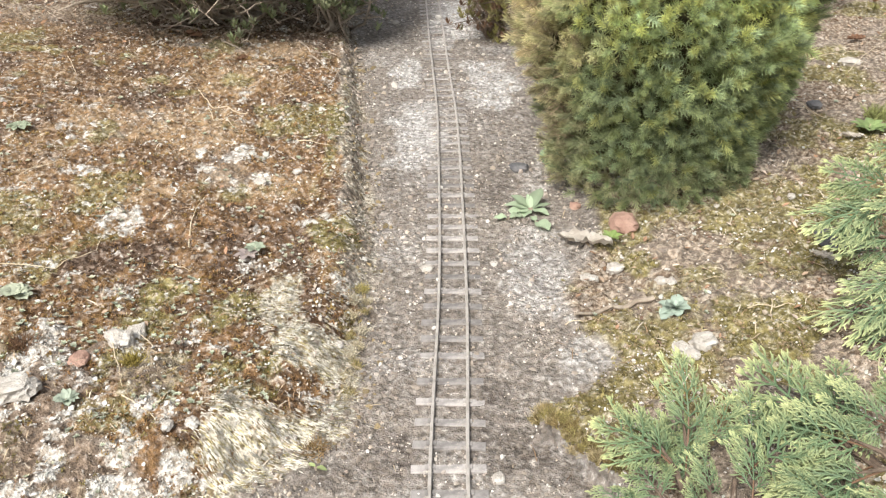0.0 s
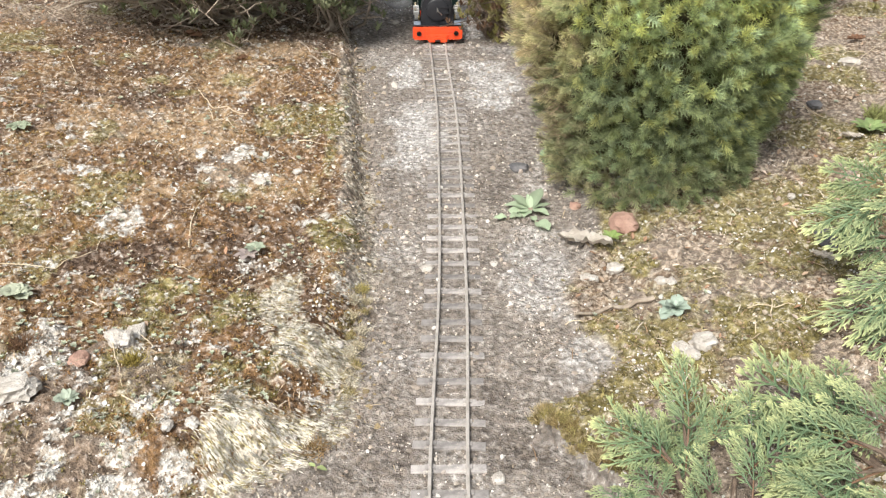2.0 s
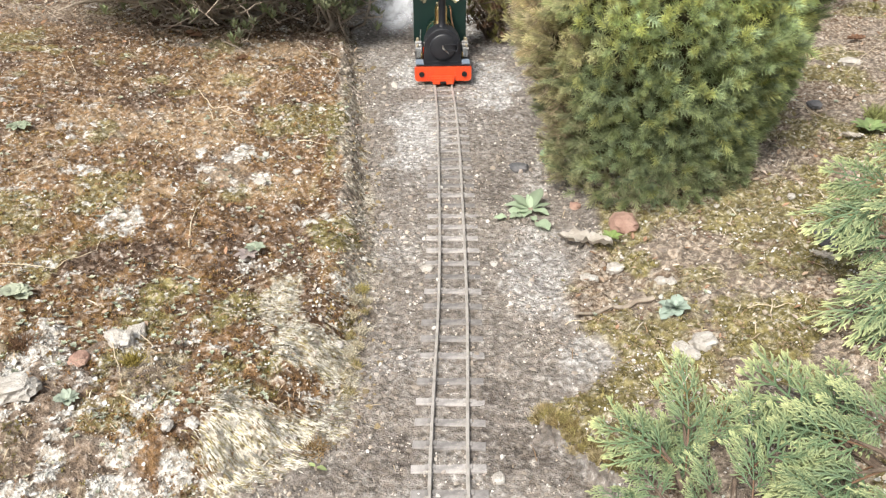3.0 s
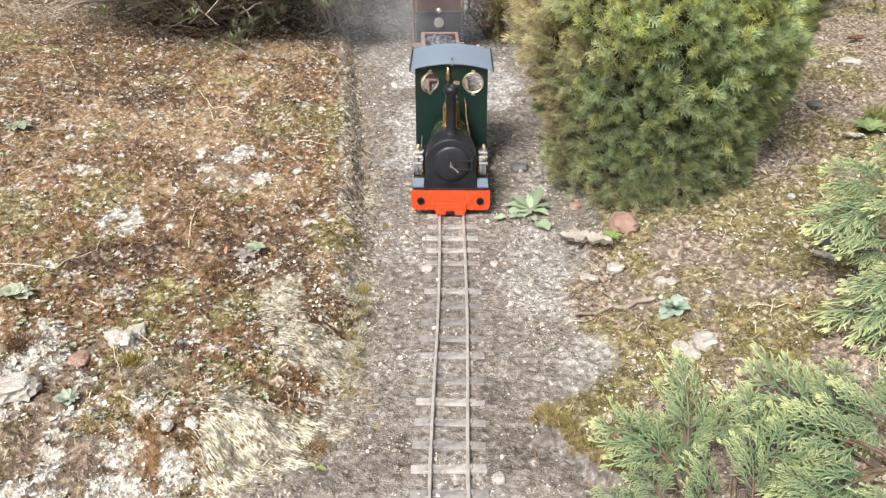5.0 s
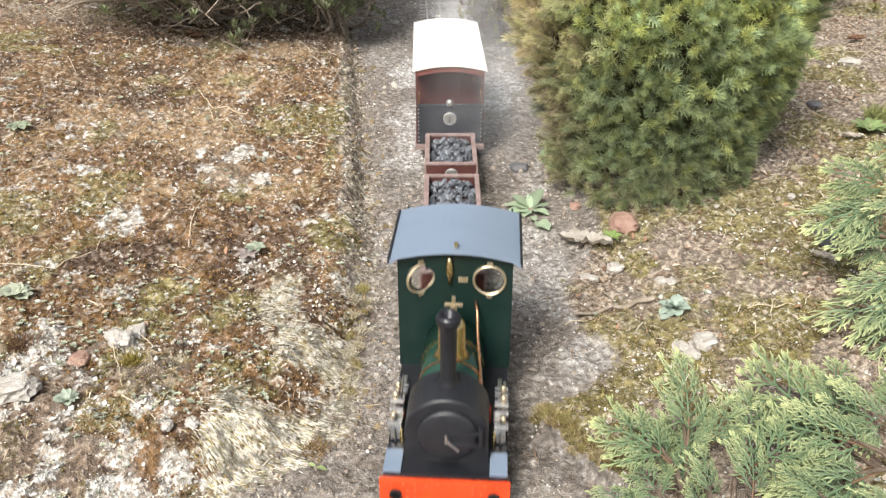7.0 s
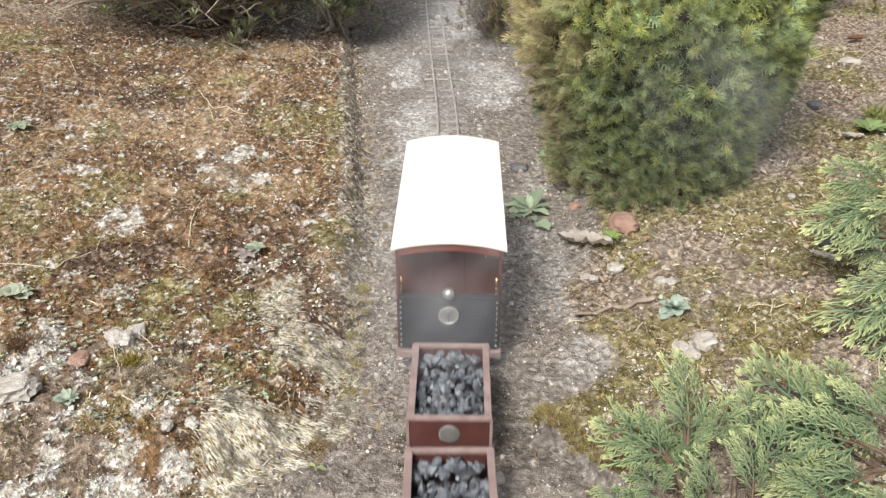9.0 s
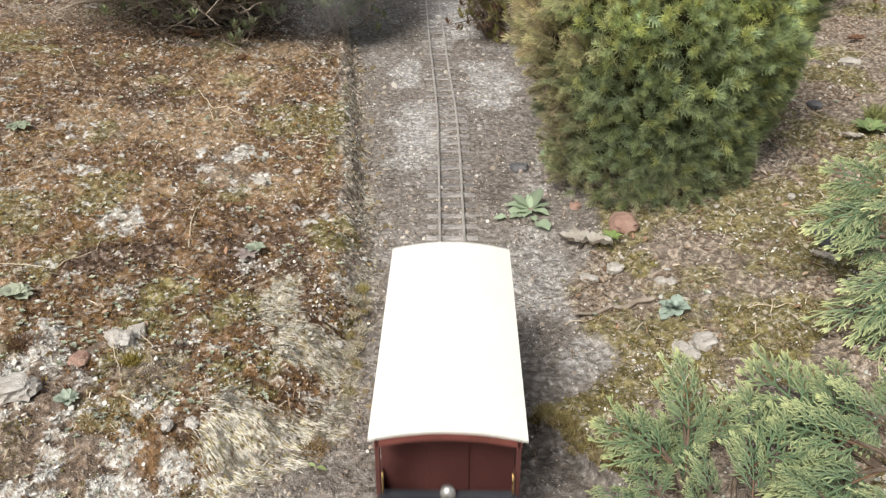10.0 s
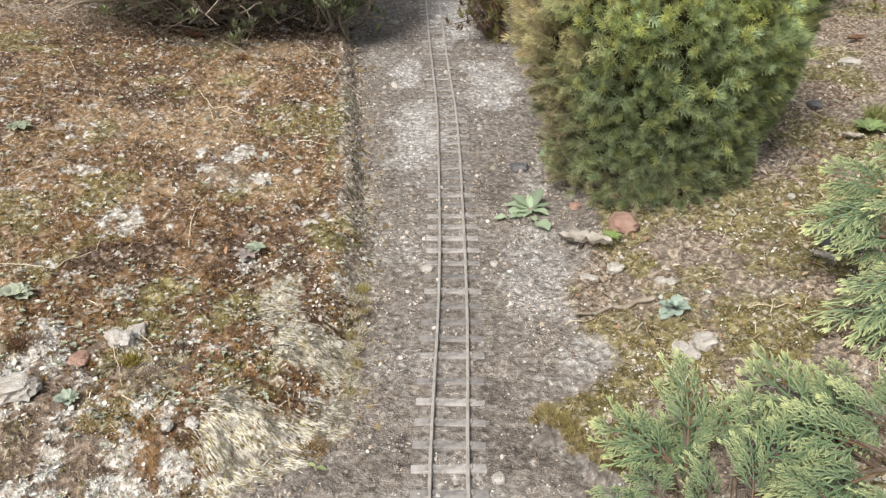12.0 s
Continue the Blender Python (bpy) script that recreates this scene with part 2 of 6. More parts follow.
# ---- materials ----
def ground_material():
    """Earth, moss, pale dried moss, lime dust and painted bush shade, laid out by masks on the mesh."""
    m, nt, p = node_mat("garden_ground")
    v = coords(nt)

    def mask(name):
        n = nt.nodes.new("ShaderNodeAttribute")
        n.attribute_name = name
        return n.outputs["Fac"]

    big, mid, fine, grain = noise_tex(nt, v, 7, 5), noise_tex(nt, v, 45, 6, 0.65), noise_tex(nt, v, 150, 4, 0.55), noise_tex(nt, v, 600, 2, 0.5)

    def edged(sock, width=0.35):
        s = nt.nodes.new("ShaderNodeMath")
        s.operation = "MULTIPLY_ADD"
        nt.links.new(fine, s.inputs[0])
        s.inputs[1].default_value = 1.6
        s.inputs[2].default_value = -0.8
        a = nt.nodes.new("ShaderNodeMath")
        nt.links.new(sock, a.inputs[0])
        nt.links.new(s.outputs[0], a.inputs[1])
        return ramp(nt, a.outputs[0], 0.5 - width, 0.5 + width)

    soil = mix_rgb(nt, ramp(nt, mid, 0.35, 0.65), (0.27, 0.225, 0.185), (0.39, 0.345, 0.30))
    soil = mix_rgb(nt, ramp(nt, big, 0.45, 0.65), soil, (0.33, 0.285, 0.24))
    soil = mix_rgb(nt, ramp(nt, fine, 0.55, 0.68), soil, (0.45, 0.41, 0.365))
    damp_and_shade = mix_rgb(nt, ramp(nt, mid, 0.35, 0.65), (0.17, 0.14, 0.115), (0.29, 0.25, 0.215))
    litter = mix_rgb(nt, ramp(nt, fine, 0.38, 0.6), (0.19, 0.125, 0.08), (0.52, 0.41, 0.295))
    rust = mix_rgb(nt, ramp(nt, mid, 0.38, 0.62), (0.14, 0.08, 0.042), (0.32, 0.185, 0.085))
    rust = mix_rgb(nt, ramp(nt, big, 0.5, 0.7), rust, (0.28, 0.165, 0.06))
    rust = mix_rgb(nt, ramp(nt, fine, 0.52, 0.68), rust, (0.50, 0.36, 0.24))
    dark_moss = mix_rgb(nt, ramp(nt, fine, 0.4, 0.65), (0.085, 0.05, 0.03), (0.27, 0.16, 0.09))
    tan = mix_rgb(nt, ramp(nt, mid, 0.36, 0.6), (0.30, 0.17, 0.075), (0.48, 0.335, 0.19))
    tan = mix_rgb(nt, ramp(nt, fine, 0.54, 0.68), tan, (0.62, 0.52, 0.40))
    green = mix_rgb(nt, ramp(nt, mid, 0.38, 0.62), (0.18, 0.15, 0.05), (0.36, 0.305, 0.115))
    green = mix_rgb(nt, ramp(nt, fine, 0.52, 0.66), green, (0.54, 0.46, 0.28))
    straw = mix_rgb(nt, ramp(nt, fine, 0.38, 0.62), (0.3, 0.24, 0.14), (0.74, 0.68, 0.54))
    dust = mix_rgb(nt, ramp(nt, fine, 0.38, 0.6), (0.5, 0.44, 0.36), (0.9, 0.87, 0.80))
    powder = mix_rgb(nt, ramp(nt, fine, 0.35, 0.65), (0.58, 0.555, 0.52), (0.84, 0.825, 0.80))
    col = soil
    for name, tone, width in (("damp_and_shade", damp_and_shade, 0.45), ("litter", litter, 0.35), ("rust", rust, 0.35), ("dark_moss", dark_moss, 0.4), ("tan", tan, 0.45), ("green", green, 0.4), ("straw", straw, 0.35), ("dust", dust, 0.3), ("powder", powder, 0.75)):
        col = mix_rgb(nt, edged(mask(name), width), col, tone)
    # grit-sized mottling: the dark of crevices and pores painted into the colour
    crumb = noise_tex(nt, v, 125, 4, 0.6)
    crevice_dark = nt.nodes.new("ShaderNodeMapRange")
    crevice_dark.inputs[1].default_value, crevice_dark.inputs[2].default_value = 0.32, 0.68
    crevice_dark.inputs[3].default_value, crevice_dark.inputs[4].default_value = 0.36, 1.04
    nt.links.new(crumb, crevice_dark.inputs[0])
    col = mix_rgb(nt, 1.0, col, crevice_dark.outputs[0], "MULTIPLY")
    tint = nt.nodes.new("ShaderNodeMapRange")
    tint.inputs[3].default_value, tint.inputs[4].default_value = 0.92, 1.08
    nt.links.new(grain, tint.inputs[0])
    col = mix_rgb(nt, 1.0, col, tint.outputs[0], "MULTIPLY")
    nt.links.new(col, p.inputs["Base Color"])
    p.inputs["Roughness"].default_value = 0.95
    p.inputs["Specular IOR Level"].default_value = 0.15
    s = nt.nodes.new("ShaderNodeMath")
    s.operation = "MULTIPLY_ADD"
    nt.links.new(grain, s.inputs[0])
    s.inputs[1].default_value = 0.2
    nt.links.new(fine, s.inputs[2])
    bump(nt, p, s.outputs[0], 0.9, 0.006)
    return m


GROUND = ground_material()
STEEL_RAIL = surface("worn_rail", (0.40, 0.365, 0.325), (0.53, 0.495, 0.455), 90, 0.5, 0.2, spots=(0.25, 0.16, 0.1), relief=0.2)
SLEEPER = surface("weathered_sleeper", (0.23, 0.215, 0.205), (0.39, 0.365, 0.345), 80, 0.85, spots=(0.46, 0.42, 0.37), spot_amount=0.57, vary=0.35, relief=0.5)
BLACK = surface("black_enamel", (0.010, 0.011, 0.014), (0.016, 0.017, 0.021), 40, 0.36, spots=(0.035, 0.035, 0.035), spot_amount=0.68)
SMOKEBOX = surface("smokebox_black", (0.012, 0.013, 0.017), (0.02, 0.021, 0.025), 50, 0.45, spots=(0.045, 0.042, 0.04), spot_amount=0.7)
# the dark roof's bluish sky reflection is put into this base colour
ROOF_SHEEN = surface("roof_sky_sheen", (0.19, 0.245, 0.32), (0.21, 0.265, 0.345), 9, 0.34, relief=0.0, spec=0.9, uneven=0.03)
GREEN = surface("loco_green", (0.006, 0.021, 0.018), (0.008, 0.026, 0.021), 25, 0.34, spots=(0.02, 0.034, 0.03), spot_amount=0.74, relief=0.05, uneven=0.04)
BOILER_GREEN = surface("boiler_green", (0.012, 0.05, 0.033), (0.018, 0.06, 0.04), 25, 0.22, spots=(0.04, 0.07, 0.05), spot_amount=0.74, relief=0.05, uneven=0.04)
RED = surface("buffer_red", (0.75, 0.065, 0.015), (0.82, 0.085, 0.02), 30, 0.4, spots=(0.6, 0.06, 0.02), spot_amount=0.72, relief=0.1, uneven=0.05)
AGED_BRASS = surface("aged_brass", (0.5, 0.41, 0.27), (0.62, 0.53, 0.37), 90, 0.4, 0.7, relief=0.1)
BRASS = surface("brass", (0.62, 0.45, 0.2), (0.75, 0.58, 0.3), 60, 0.26, 1.0, relief=0.05)
COPPER = surface("copper", (0.75, 0.38, 0.2), (0.85, 0.48, 0.28), 60, 0.28, 1.0, relief=0.05)
STEEL = surface("bright_steel", (0.6, 0.59, 0.56), (0.75, 0.73, 0.7), 60, 0.3, 1.0, spots=(0.3, 0.28, 0.25), spot_amount=0.68, relief=0.05)
# near-black for solid plugs: the shade in open holes put into a colour
HOLE_DARK = surface("hole_dark", (0.01, 0.009, 0.009), (0.02, 0.018, 0.016), 60, 0.8)
MAROON = surface("maroon_wood", (0.085, 0.03, 0.026), (0.115, 0.042, 0.036), 30, 0.5, spots=(0.17, 0.1, 0.085), spot_amount=0.7)
FASCIA = surface("red_brown_fascia", (0.17, 0.055, 0.042), (0.22, 0.07, 0.055), 30, 0.55)
CREAM = surface("cream_roof_paint", (0.90, 0.885, 0.80), (0.92, 0.91, 0.83), 15, 0.45, relief=0.05, uneven=0.03)
DASH = surface("dark_grey_panel", (0.03, 0.033, 0.04), (0.045, 0.048, 0.056), 30, 0.45, spots=(0.09, 0.09, 0.09), spot_amount=0.7)
TIMBER = surface("pink_brown_timber", (0.25, 0.175, 0.16), (0.33, 0.245, 0.225), 60, 0.75, spots=(0.40, 0.32, 0.29), spot_amount=0.6, relief=0.4)
INNER_WOOD = surface("dark_inner_boards", (0.07, 0.06, 0.058), (0.12, 0.1, 0.095), 60, 0.8)
SILVER = surface("pewter", (0.55, 0.55, 0.52), (0.7, 0.69, 0.66), 90, 0.4, 0.8, relief=0.3)
PIECE = tinted("stone_pieces", 0.9, 0.5, 0.0006, 700, spread=0.3)
COAL = tinted("coal_lumps", 0.42, 0.6, 0.0008, 500, spec=0.6, spread=0.5)
LEAF = tinted("leaves", 0.55, 0.25, 0.0004, 350, through_light=0.2, spread=0.3)
NEEDLE = tinted("needles", 0.6, 0.0, 0, 300, through_light=0.3, spread=0.2)
DRY = tinted("dry_bits", 0.85, 0.0, 0, 500, spread=0.3)
BARK = surface("bark", (0.10, 0.07, 0.05), (0.2, 0.15, 0.11), 60, 0.9, spots=(0.3, 0.27, 0.22), spot_amount=0.6, relief=0.8, depth=0.002)
PALE_BARK = surface("pale_bark", (0.25, 0.2, 0.15), (0.42, 0.36, 0.29), 60, 0.9, relief=0.6, depth=0.001)
MOSS_STONE = surface("white_stone", (0.42, 0.38, 0.33), (0.6, 0.57, 0.52), 60, 0.9, spots=(0.4, 0.34, 0.27), spot_amount=0.64, relief=0.8, depth=0.002)
RED_STONE = surface("brick_stone", (0.30, 0.18, 0.135), (0.40, 0.26, 0.20), 50, 0.9, spots=(0.55, 0.4, 0.33), spot_amount=0.66, relief=0.7, depth=0.0015)
SLATE = surface("slate", (0.10, 0.10, 0.105), (0.16, 0.155, 0.155), 50, 0.8, relief=0.6, depth=0.0012)
DEAD_LEAF = surface("withered_leaf", (0.62, 0.56, 0.48), (0.78, 0.73, 0.66), 60, 0.85, spots=(0.28, 0.2, 0.13), spot_amount=0.6, relief=0.6)
TURF = surface("turf", (0.17, 0.13, 0.06), (0.33, 0.27, 0.13), 60, 0.95, spots=(0.5, 0.42, 0.29), spot_amount=0.54, relief=1.0, depth=0.006, spec=0.1)
BROWN_LEAF = surface("brown_leaf", (0.26, 0.14, 0.08), (0.36, 0.21, 0.13), 60, 0.8, relief=0.5)

def glass_material():
    m, nt, p = node_mat("window_glass")
    p.inputs["Base Color"].default_value = (0.9, 0.93, 0.92, 1)
    p.inputs["Roughness"].default_value = 0.04
    p.inputs["Transmission Weight"].default_value = 1.0
    p.inputs["IOR"].default_value = 1.45
    bump(nt, p, noise_tex(nt, coords(nt), 90, 2), 0.05, 0.0004)
    return m


GLASS = glass_material()

# ---- the ground: one sheet out to the horizon ----
STRAW_SPOTS = [(-0.166, 0.631, 0.048, 0.055), (-0.125, 0.666, 0.039, 0.035), (-0.185, 0.591, 0.027, 0.030), (-0.103, 0.693, 0.020, 0.037), (-0.179, 0.857, 0.024, 0.060), (-0.149, 0.779, 0.031, 0.053), (-0.107, 0.769, 0.027, 0.067), (-0.097, 0.729, 0.018, 0.046), (-0.203, 0.676, 0.020, 0.020)]
CRUST_SPOTS = [(-0.42, 1.044, 0.036, 0.036), (-0.296, 1.269, 0.028, 0.04), (-0.257, 1.194, 0.018, 0.028), (-0.364, 1.261, 0.012, 0.02), (-0.324, 0.761, 0.016, 0.014), (-0.42, 0.769, 0.029, 0.043), (-0.385, 0.729, 0.014, 0.024), (-0.285, 0.616, 0.019, 0.016), (-0.286, 0.573, 0.02, 0.022),
               (-0.32, 0.558, 0.023, 0.016), (-0.341, 0.587, 0.012, 0.014), (-0.288, 0.641, 0.01, 0.009), (-0.356, 0.56, 0.017, 0.013), (-0.281, 0.671, 0.011, 0.01), (-0.237, 0.605, 0.013, 0.013), (-0.517, 1.198, 0.033, 0.024), (-0.115, 0.917, 0.024, 0.032)]
POWDER_SPOTS = [(-0.047, 1.422, 0.055, 0.17), (0.089, 1.701, 0.06, 0.2), (0.11, 1.619, 0.03, 0.06), (-0.074, 1.809, 0.037, 0.129), (0.022, 2.162, 0.06, 0.22), (0.128, 1.015, 0.05, 0.07), (0.1, 0.938, 0.032, 0.075), (0.143, 0.893, 0.032, 0.05), (0.155, 0.8, 0.03, 0.045)]
OLIVE_SPOTS = [(-0.332, 0.729, 0.016, 0.047), (-0.324, 0.881, 0.045, 0.044), (-0.224, 0.833, 0.037, 0.046), (-0.285, 0.881, 0.026, 0.031), (-0.215, 0.729, 0.028, 0.038), (-0.172, 1.378, 0.02, 0.2), (-0.212, 0.563, 0.019, 0.04), (-0.173, 0.749, 0.017, 0.039), (-0.134, 1.036, 0.029, 0.048), (-0.322, 0.811, 0.03, 0.033)]
TAN_SPOTS = [(-0.418, 1.391, 0.12, 0.129), (-0.588, 1.404, 0.084, 0.091), (-0.378, 1.608, 0.135, 0.082), (-0.38, 1.787, 0.137, 0.098), (-0.418, 1.14, 0.094, 0.046), (-0.223, 1.14, 0.055, 0.074), (-0.154, 0.961, 0.034, 0.028)]
DARK_SPOTS = [(-0.59, 1.198, 0.049, 0.06), (-0.366, 0.961, 0.062, 0.043), (-0.421, 0.729, 0.02, 0.033), (-0.407, 0.92, 0.066, 0.033), (-0.228, 0.92, 0.053, 0.033), (-0.514, 1.005, 0.043, 0.03), (-0.263, 0.769, 0.023, 0.025)]
VERGE_MOSS_SPOTS = [(0.349, 0.829, 0.074, 0.068), (0.241, 0.786, 0.053, 0.042), (0.255, 0.7, 0.044, 0.035), (0.151, 0.7, 0.049, 0.031), (0.453, 0.983, 0.042, 0.088), (0.148, 0.846, 0.019, 0.017), (0.658, 1.335, 0.045, 0.095), (0.243, 0.983, 0.021, 0.029), (0.534, 1.166, 0.032, 0.048), (0.115, 0.674, 0.032, 0.017), (0.346, 0.727, 0.034, 0.037)]
VERGE_LITTER_SPOTS = [(0.369, 1.147, 0.15, 0.14), (0.401, 1.044, 0.088, 0.064), (0.266, 0.927, 0.04, 0.04), (0.586, 1.335, 0.063, 0.143), (0.696, 1.611, 0.063, 0.13), (0.284, 0.727, 0.022, 0.037), (0.871, 1.955, 0.086, 0.227), (0.447, 0.876, 0.026, 0.037), (0.127, 0.642, 0.036, 0.016), (0.31, 1.3, 0.22, 0.2)]
# the last spot and (-0.45, 1.98) are bush shade painted as dark earth
DAMP_AND_SHADE_SPOTS = [(0.08, 0.653, 0.06, 0.05), (0.11, 0.615, 0.045, 0.032), (-0.051, 0.787, 0.03, 0.031), (-0.049, 0.645, 0.032, 0.047), (-0.113, 0.608, 0.035, 0.021), (0.081, 1.23, 0.034, 0.08), (0.049, 0.729, 0.029, 0.037), (-0.45, 1.98, 0.3, 0.12), (0.11, 1.97, 0.05, 0.09), (0.27, 1.13, 0.12, 0.08)]


def ground():
    def spread(lo, hi, d0, grow, end):
        a, s = [], hi
        d = d0
        while s < end:
            s += d
            d *= grow
            a.append(s)
        return a
    xs = list(np.arange(-0.66, 0.661, 0.0036))
    right = spread(0, xs[-1], 0.006, 1.03, 900)
    xs = [-x for x in right[::-1]] + xs + right
    ys = [0.50]
    while ys[-1] < 2.6:
        ys.append(ys[-1] + 0.0032 * max(1, (ys[-1] / 0.9)) ** 1.1)
    ys = [1.0 - x for x in spread(0, 0.5, 0.006, 1.035, 900)][::-1] + ys + spread(0, ys[-1], 0.012, 1.035, 900)
    xs, ys = np.array(xs), np.array(ys)
    x, y = (a.ravel() for a in np.meshgrid(xs, ys))
    z = land(x, y)
    nx, ny = len(xs), len(ys)
    i = (np.arange(ny - 1)[:, None] * nx + np.arange(nx - 1)[None]).ravel()
    me = raw_mesh("ground", np.stack([x, y, z], 1), np.stack([i, i + 1, i + nx + 1, i + nx], 1), GROUND, smooth=True)
    masks = land_masks(x, y)
    for name, value in masks.items():
        a = me.attributes.new(name, "FLOAT", "POINT")
        a.data.foreach_set("value", np.clip(value, 0, 1).astype(np.float32))
    tagged(new("ground", me), "mossy garden earth with a bare gravelly track bed", "ground", kind="structure")


def land_masks(x, y):
    wob = 0.03 * (fbm(x, y, 16, 51, 4) - 0.5)
    dl, dr = bank_x(y) - x + wob, x - verge_x(y) + wob
    left, right = step(dl, 0.005, 0.03), step(dr, 0.0, 0.025)
    bed = (1 - left) * (1 - right)
    big = fbm(x, y, 6, 71, 4)
    # the lower corner of the bank: bare earth under broken white crust
    corner = step(-x + 0.5 * (0.7 - y) + 0.25 * (fbm(x, y, 11, 58, 3) - 0.5), 0.25, 0.31) * step(y, 0.8, 0.7) * left * (1 - step(np.hypot(x + 0.32, y - 0.62), 0.3, 0.45))
    face = step(dl, -0.012, 0.004) * (1 - step(dl, 0.028, 0.05)) * step(y, 0.85, 1.05) * (1 - step(y, 2.4, 3.0))
    straw = np.maximum(patch(x, y, STRAW_SPOTS, 25, 0.6) * step(dl, -0.03, 0.0), 0.62 * face * step(fbm(x, y, 30, 405, 3), 0.3, 0.55))
    rust = left * step(big + 0.2, 0.36, 0.56) * (1 - 0.75 * corner) * (1 - 0.8 * face)
    dark = np.maximum(patch(x, y, DARK_SPOTS, 43, 0.9), left * step(fbm(x, y, 12, 47, 4), 0.56, 0.66) * 0.75)
    tan = np.maximum(patch(x, y, TAN_SPOTS, 63, 0.9), left * step(fbm(x, y, 10, 67, 4), 0.56, 0.68) * 0.7) * left * (1 - 0.7 * corner)
    green = np.maximum(patch(x, y, OLIVE_SPOTS, 83, 0.9) * left, left * step(fbm(x, y, 13, 81, 4), 0.58, 0.68) * 0.7)
    green = np.maximum(green * (1 - 0.6 * corner), right * np.maximum(patch(x, y, VERGE_MOSS_SPOTS, 93, 0.9), 0.8 * step(fbm(x, y, 9, 91, 5), 0.47, 0.6)))
    under = step(y + 0.25 * (big - 0.5) + 0.25 * np.clip(x + 0.25, -0.6, 0), 1.72, 1.9) * left * (1 - step(np.hypot(x + 0.5, y - 2.1), 0.7, 1.1))
    litter = np.maximum(under, 0.85 * right * np.maximum(patch(x, y, VERGE_LITTER_SPOTS, 15, 0.8), 0.72 + 0.28 * step(fbm(x, y, 11, 95, 3), 0.5, 0.66)))
    litter = np.maximum(litter, np.maximum(corner * 0.75, 0.55 * face))
    dust = patch(x, y, CRUST_SPOTS, 35, 0.8) * (0.45 + 0.55 * step(fbm(x, y, 70, 45, 3), 0.3, 0.5)) * step(dl, -0.02, 0.0)
    dust = np.maximum(dust, 0.95 * corner * step(fbm(x, y, 26, 55, 4), 0.55, 0.64))
    dust = np.maximum(dust, 0.62 * left * step(fbm(x, y, 34, 65, 5), 0.62, 0.74) * (1 - step(np.hypot(x, y - 1.2), 1.6, 2.4)))
    powder = np.maximum((0.5 + 0.35 * step(y, 1.1, 1.4)) * patch(x, y, POWDER_SPOTS, 75, 0.7), 0.3 * step(fbm(x, y, 14, 75, 5), 0.5, 0.75)) * (1 - step(dl, 0.0, 0.02)) * (1 - 0.8 * step(dr, 0.0, 0.03)) * (0.6 + 0.4 * step(fbm(x, y, 50, 77, 3), 0.3, 0.6))
    damp_and_shade = np.maximum(patch(x, y, DAMP_AND_SHADE_SPOTS, 79, 0.6), 0.5 * bed * step(fbm(x, y, 15, 78, 4), 0.52, 0.66))
    return {"damp_and_shade": damp_and_shade * 0.9, "litter": litter, "rust": rust * (1 - 0.85 * litter), "dark_moss": np.maximum(dark * rust, 0.5 * corner), "tan": tan * (1 - 0.7 * litter) * 0.85, "green": green, "straw": straw * 0.95, "dust": dust * 0.95, "powder": powder}


ground()


# ---- railway track ----
def track():
    thing = tagged(new("railway_track"), "narrow model railway track of steel rails on weathered grey sleepers", "railway track")
    ys = np.concatenate([np.arange(-1.6, 4.6, 0.04)])
    prof = [(-0.0019, 0.0), (0.0019, 0.0), (0.0019, 0.0006), (0.0006, 0.0012), (0.0006, 0.0032), (0.0012, 0.0036), (0.0012, 0.005), (-0.0012, 0.005), (-0.0012, 0.0036), (-0.0006, 0.0032), (-0.0006, 0.0012), (-0.0019, 0.0006)]
    for side in (-1, 1):
        for lo, hi in ((-1.6, 0.7718), (0.7722, 4.6)):
            bm = bmesh.new()
            rings = []
            for y in [lo] + [v for v in ys if lo + 0.01 < v < hi - 0.01] + [hi]:
                xm = float(line_x(y)) + side * 0.01675 + 0.0005 * math.sin(9 * y + side)
                rings.append([bm.verts.new((xm + a, y, 0.002 + b)) for a, b in prof])
            for a, b in zip(rings, rings[1:]):
                for k in range(len(prof)):
                    bm.faces.new((a[k], a[(k + 1) % len(prof)], b[(k + 1) % len(prof)], b[k]))
            bm.faces.new(rings[0]), bm.faces.new(rings[-1])
            bmesh.ops.recalc_face_normals(bm, faces=bm.faces)
            part("rail", bm, STEEL_RAIL, thing)
    bm = bmesh.new()
    box(bm, -0.0345, 0.0345, -0.005, 0.005, -0.006, 0.002, bevel=0.0008)
    for s in (-1, 1):
        for d in (-1, 1):
            box(bm, s * 0.01675 + d * 0.003 - 0.0014, s * 0.01675 + d * 0.003 + 0.0014, -0.0028, 0.0028, 0.0018, 0.0042)
    me = bpy.data.meshes.new("sleeper")
    bm.to_mesh(me)
    bm.free()
    me.materials.append(SLEEPER)
    rng = np.random.RandomState(4)
    rows = [0.5894 + 0.0321 * k for k in range(-60, 6)] + [0.7954 + 0.0334 * k for k in range(110)]
    for y in rows:
        ob = new("sleeper", me)
        ob.parent = thing
        x = float(line_x(y)) + rng.uniform(-0.001, 0.001)
        a = math.atan2(float(line_x(y + 0.02) - line_x(y - 0.02)), 0.04)
        ob.matrix_basis = pose(x, y + rng.uniform(-0.001, 0.001), rng.uniform(-0.0006, 0.0004), 0, rng.uniform(-0.6, 0.6), -math.degrees(a) + rng.uniform(-1.5, 1.5))
    return thing


track()


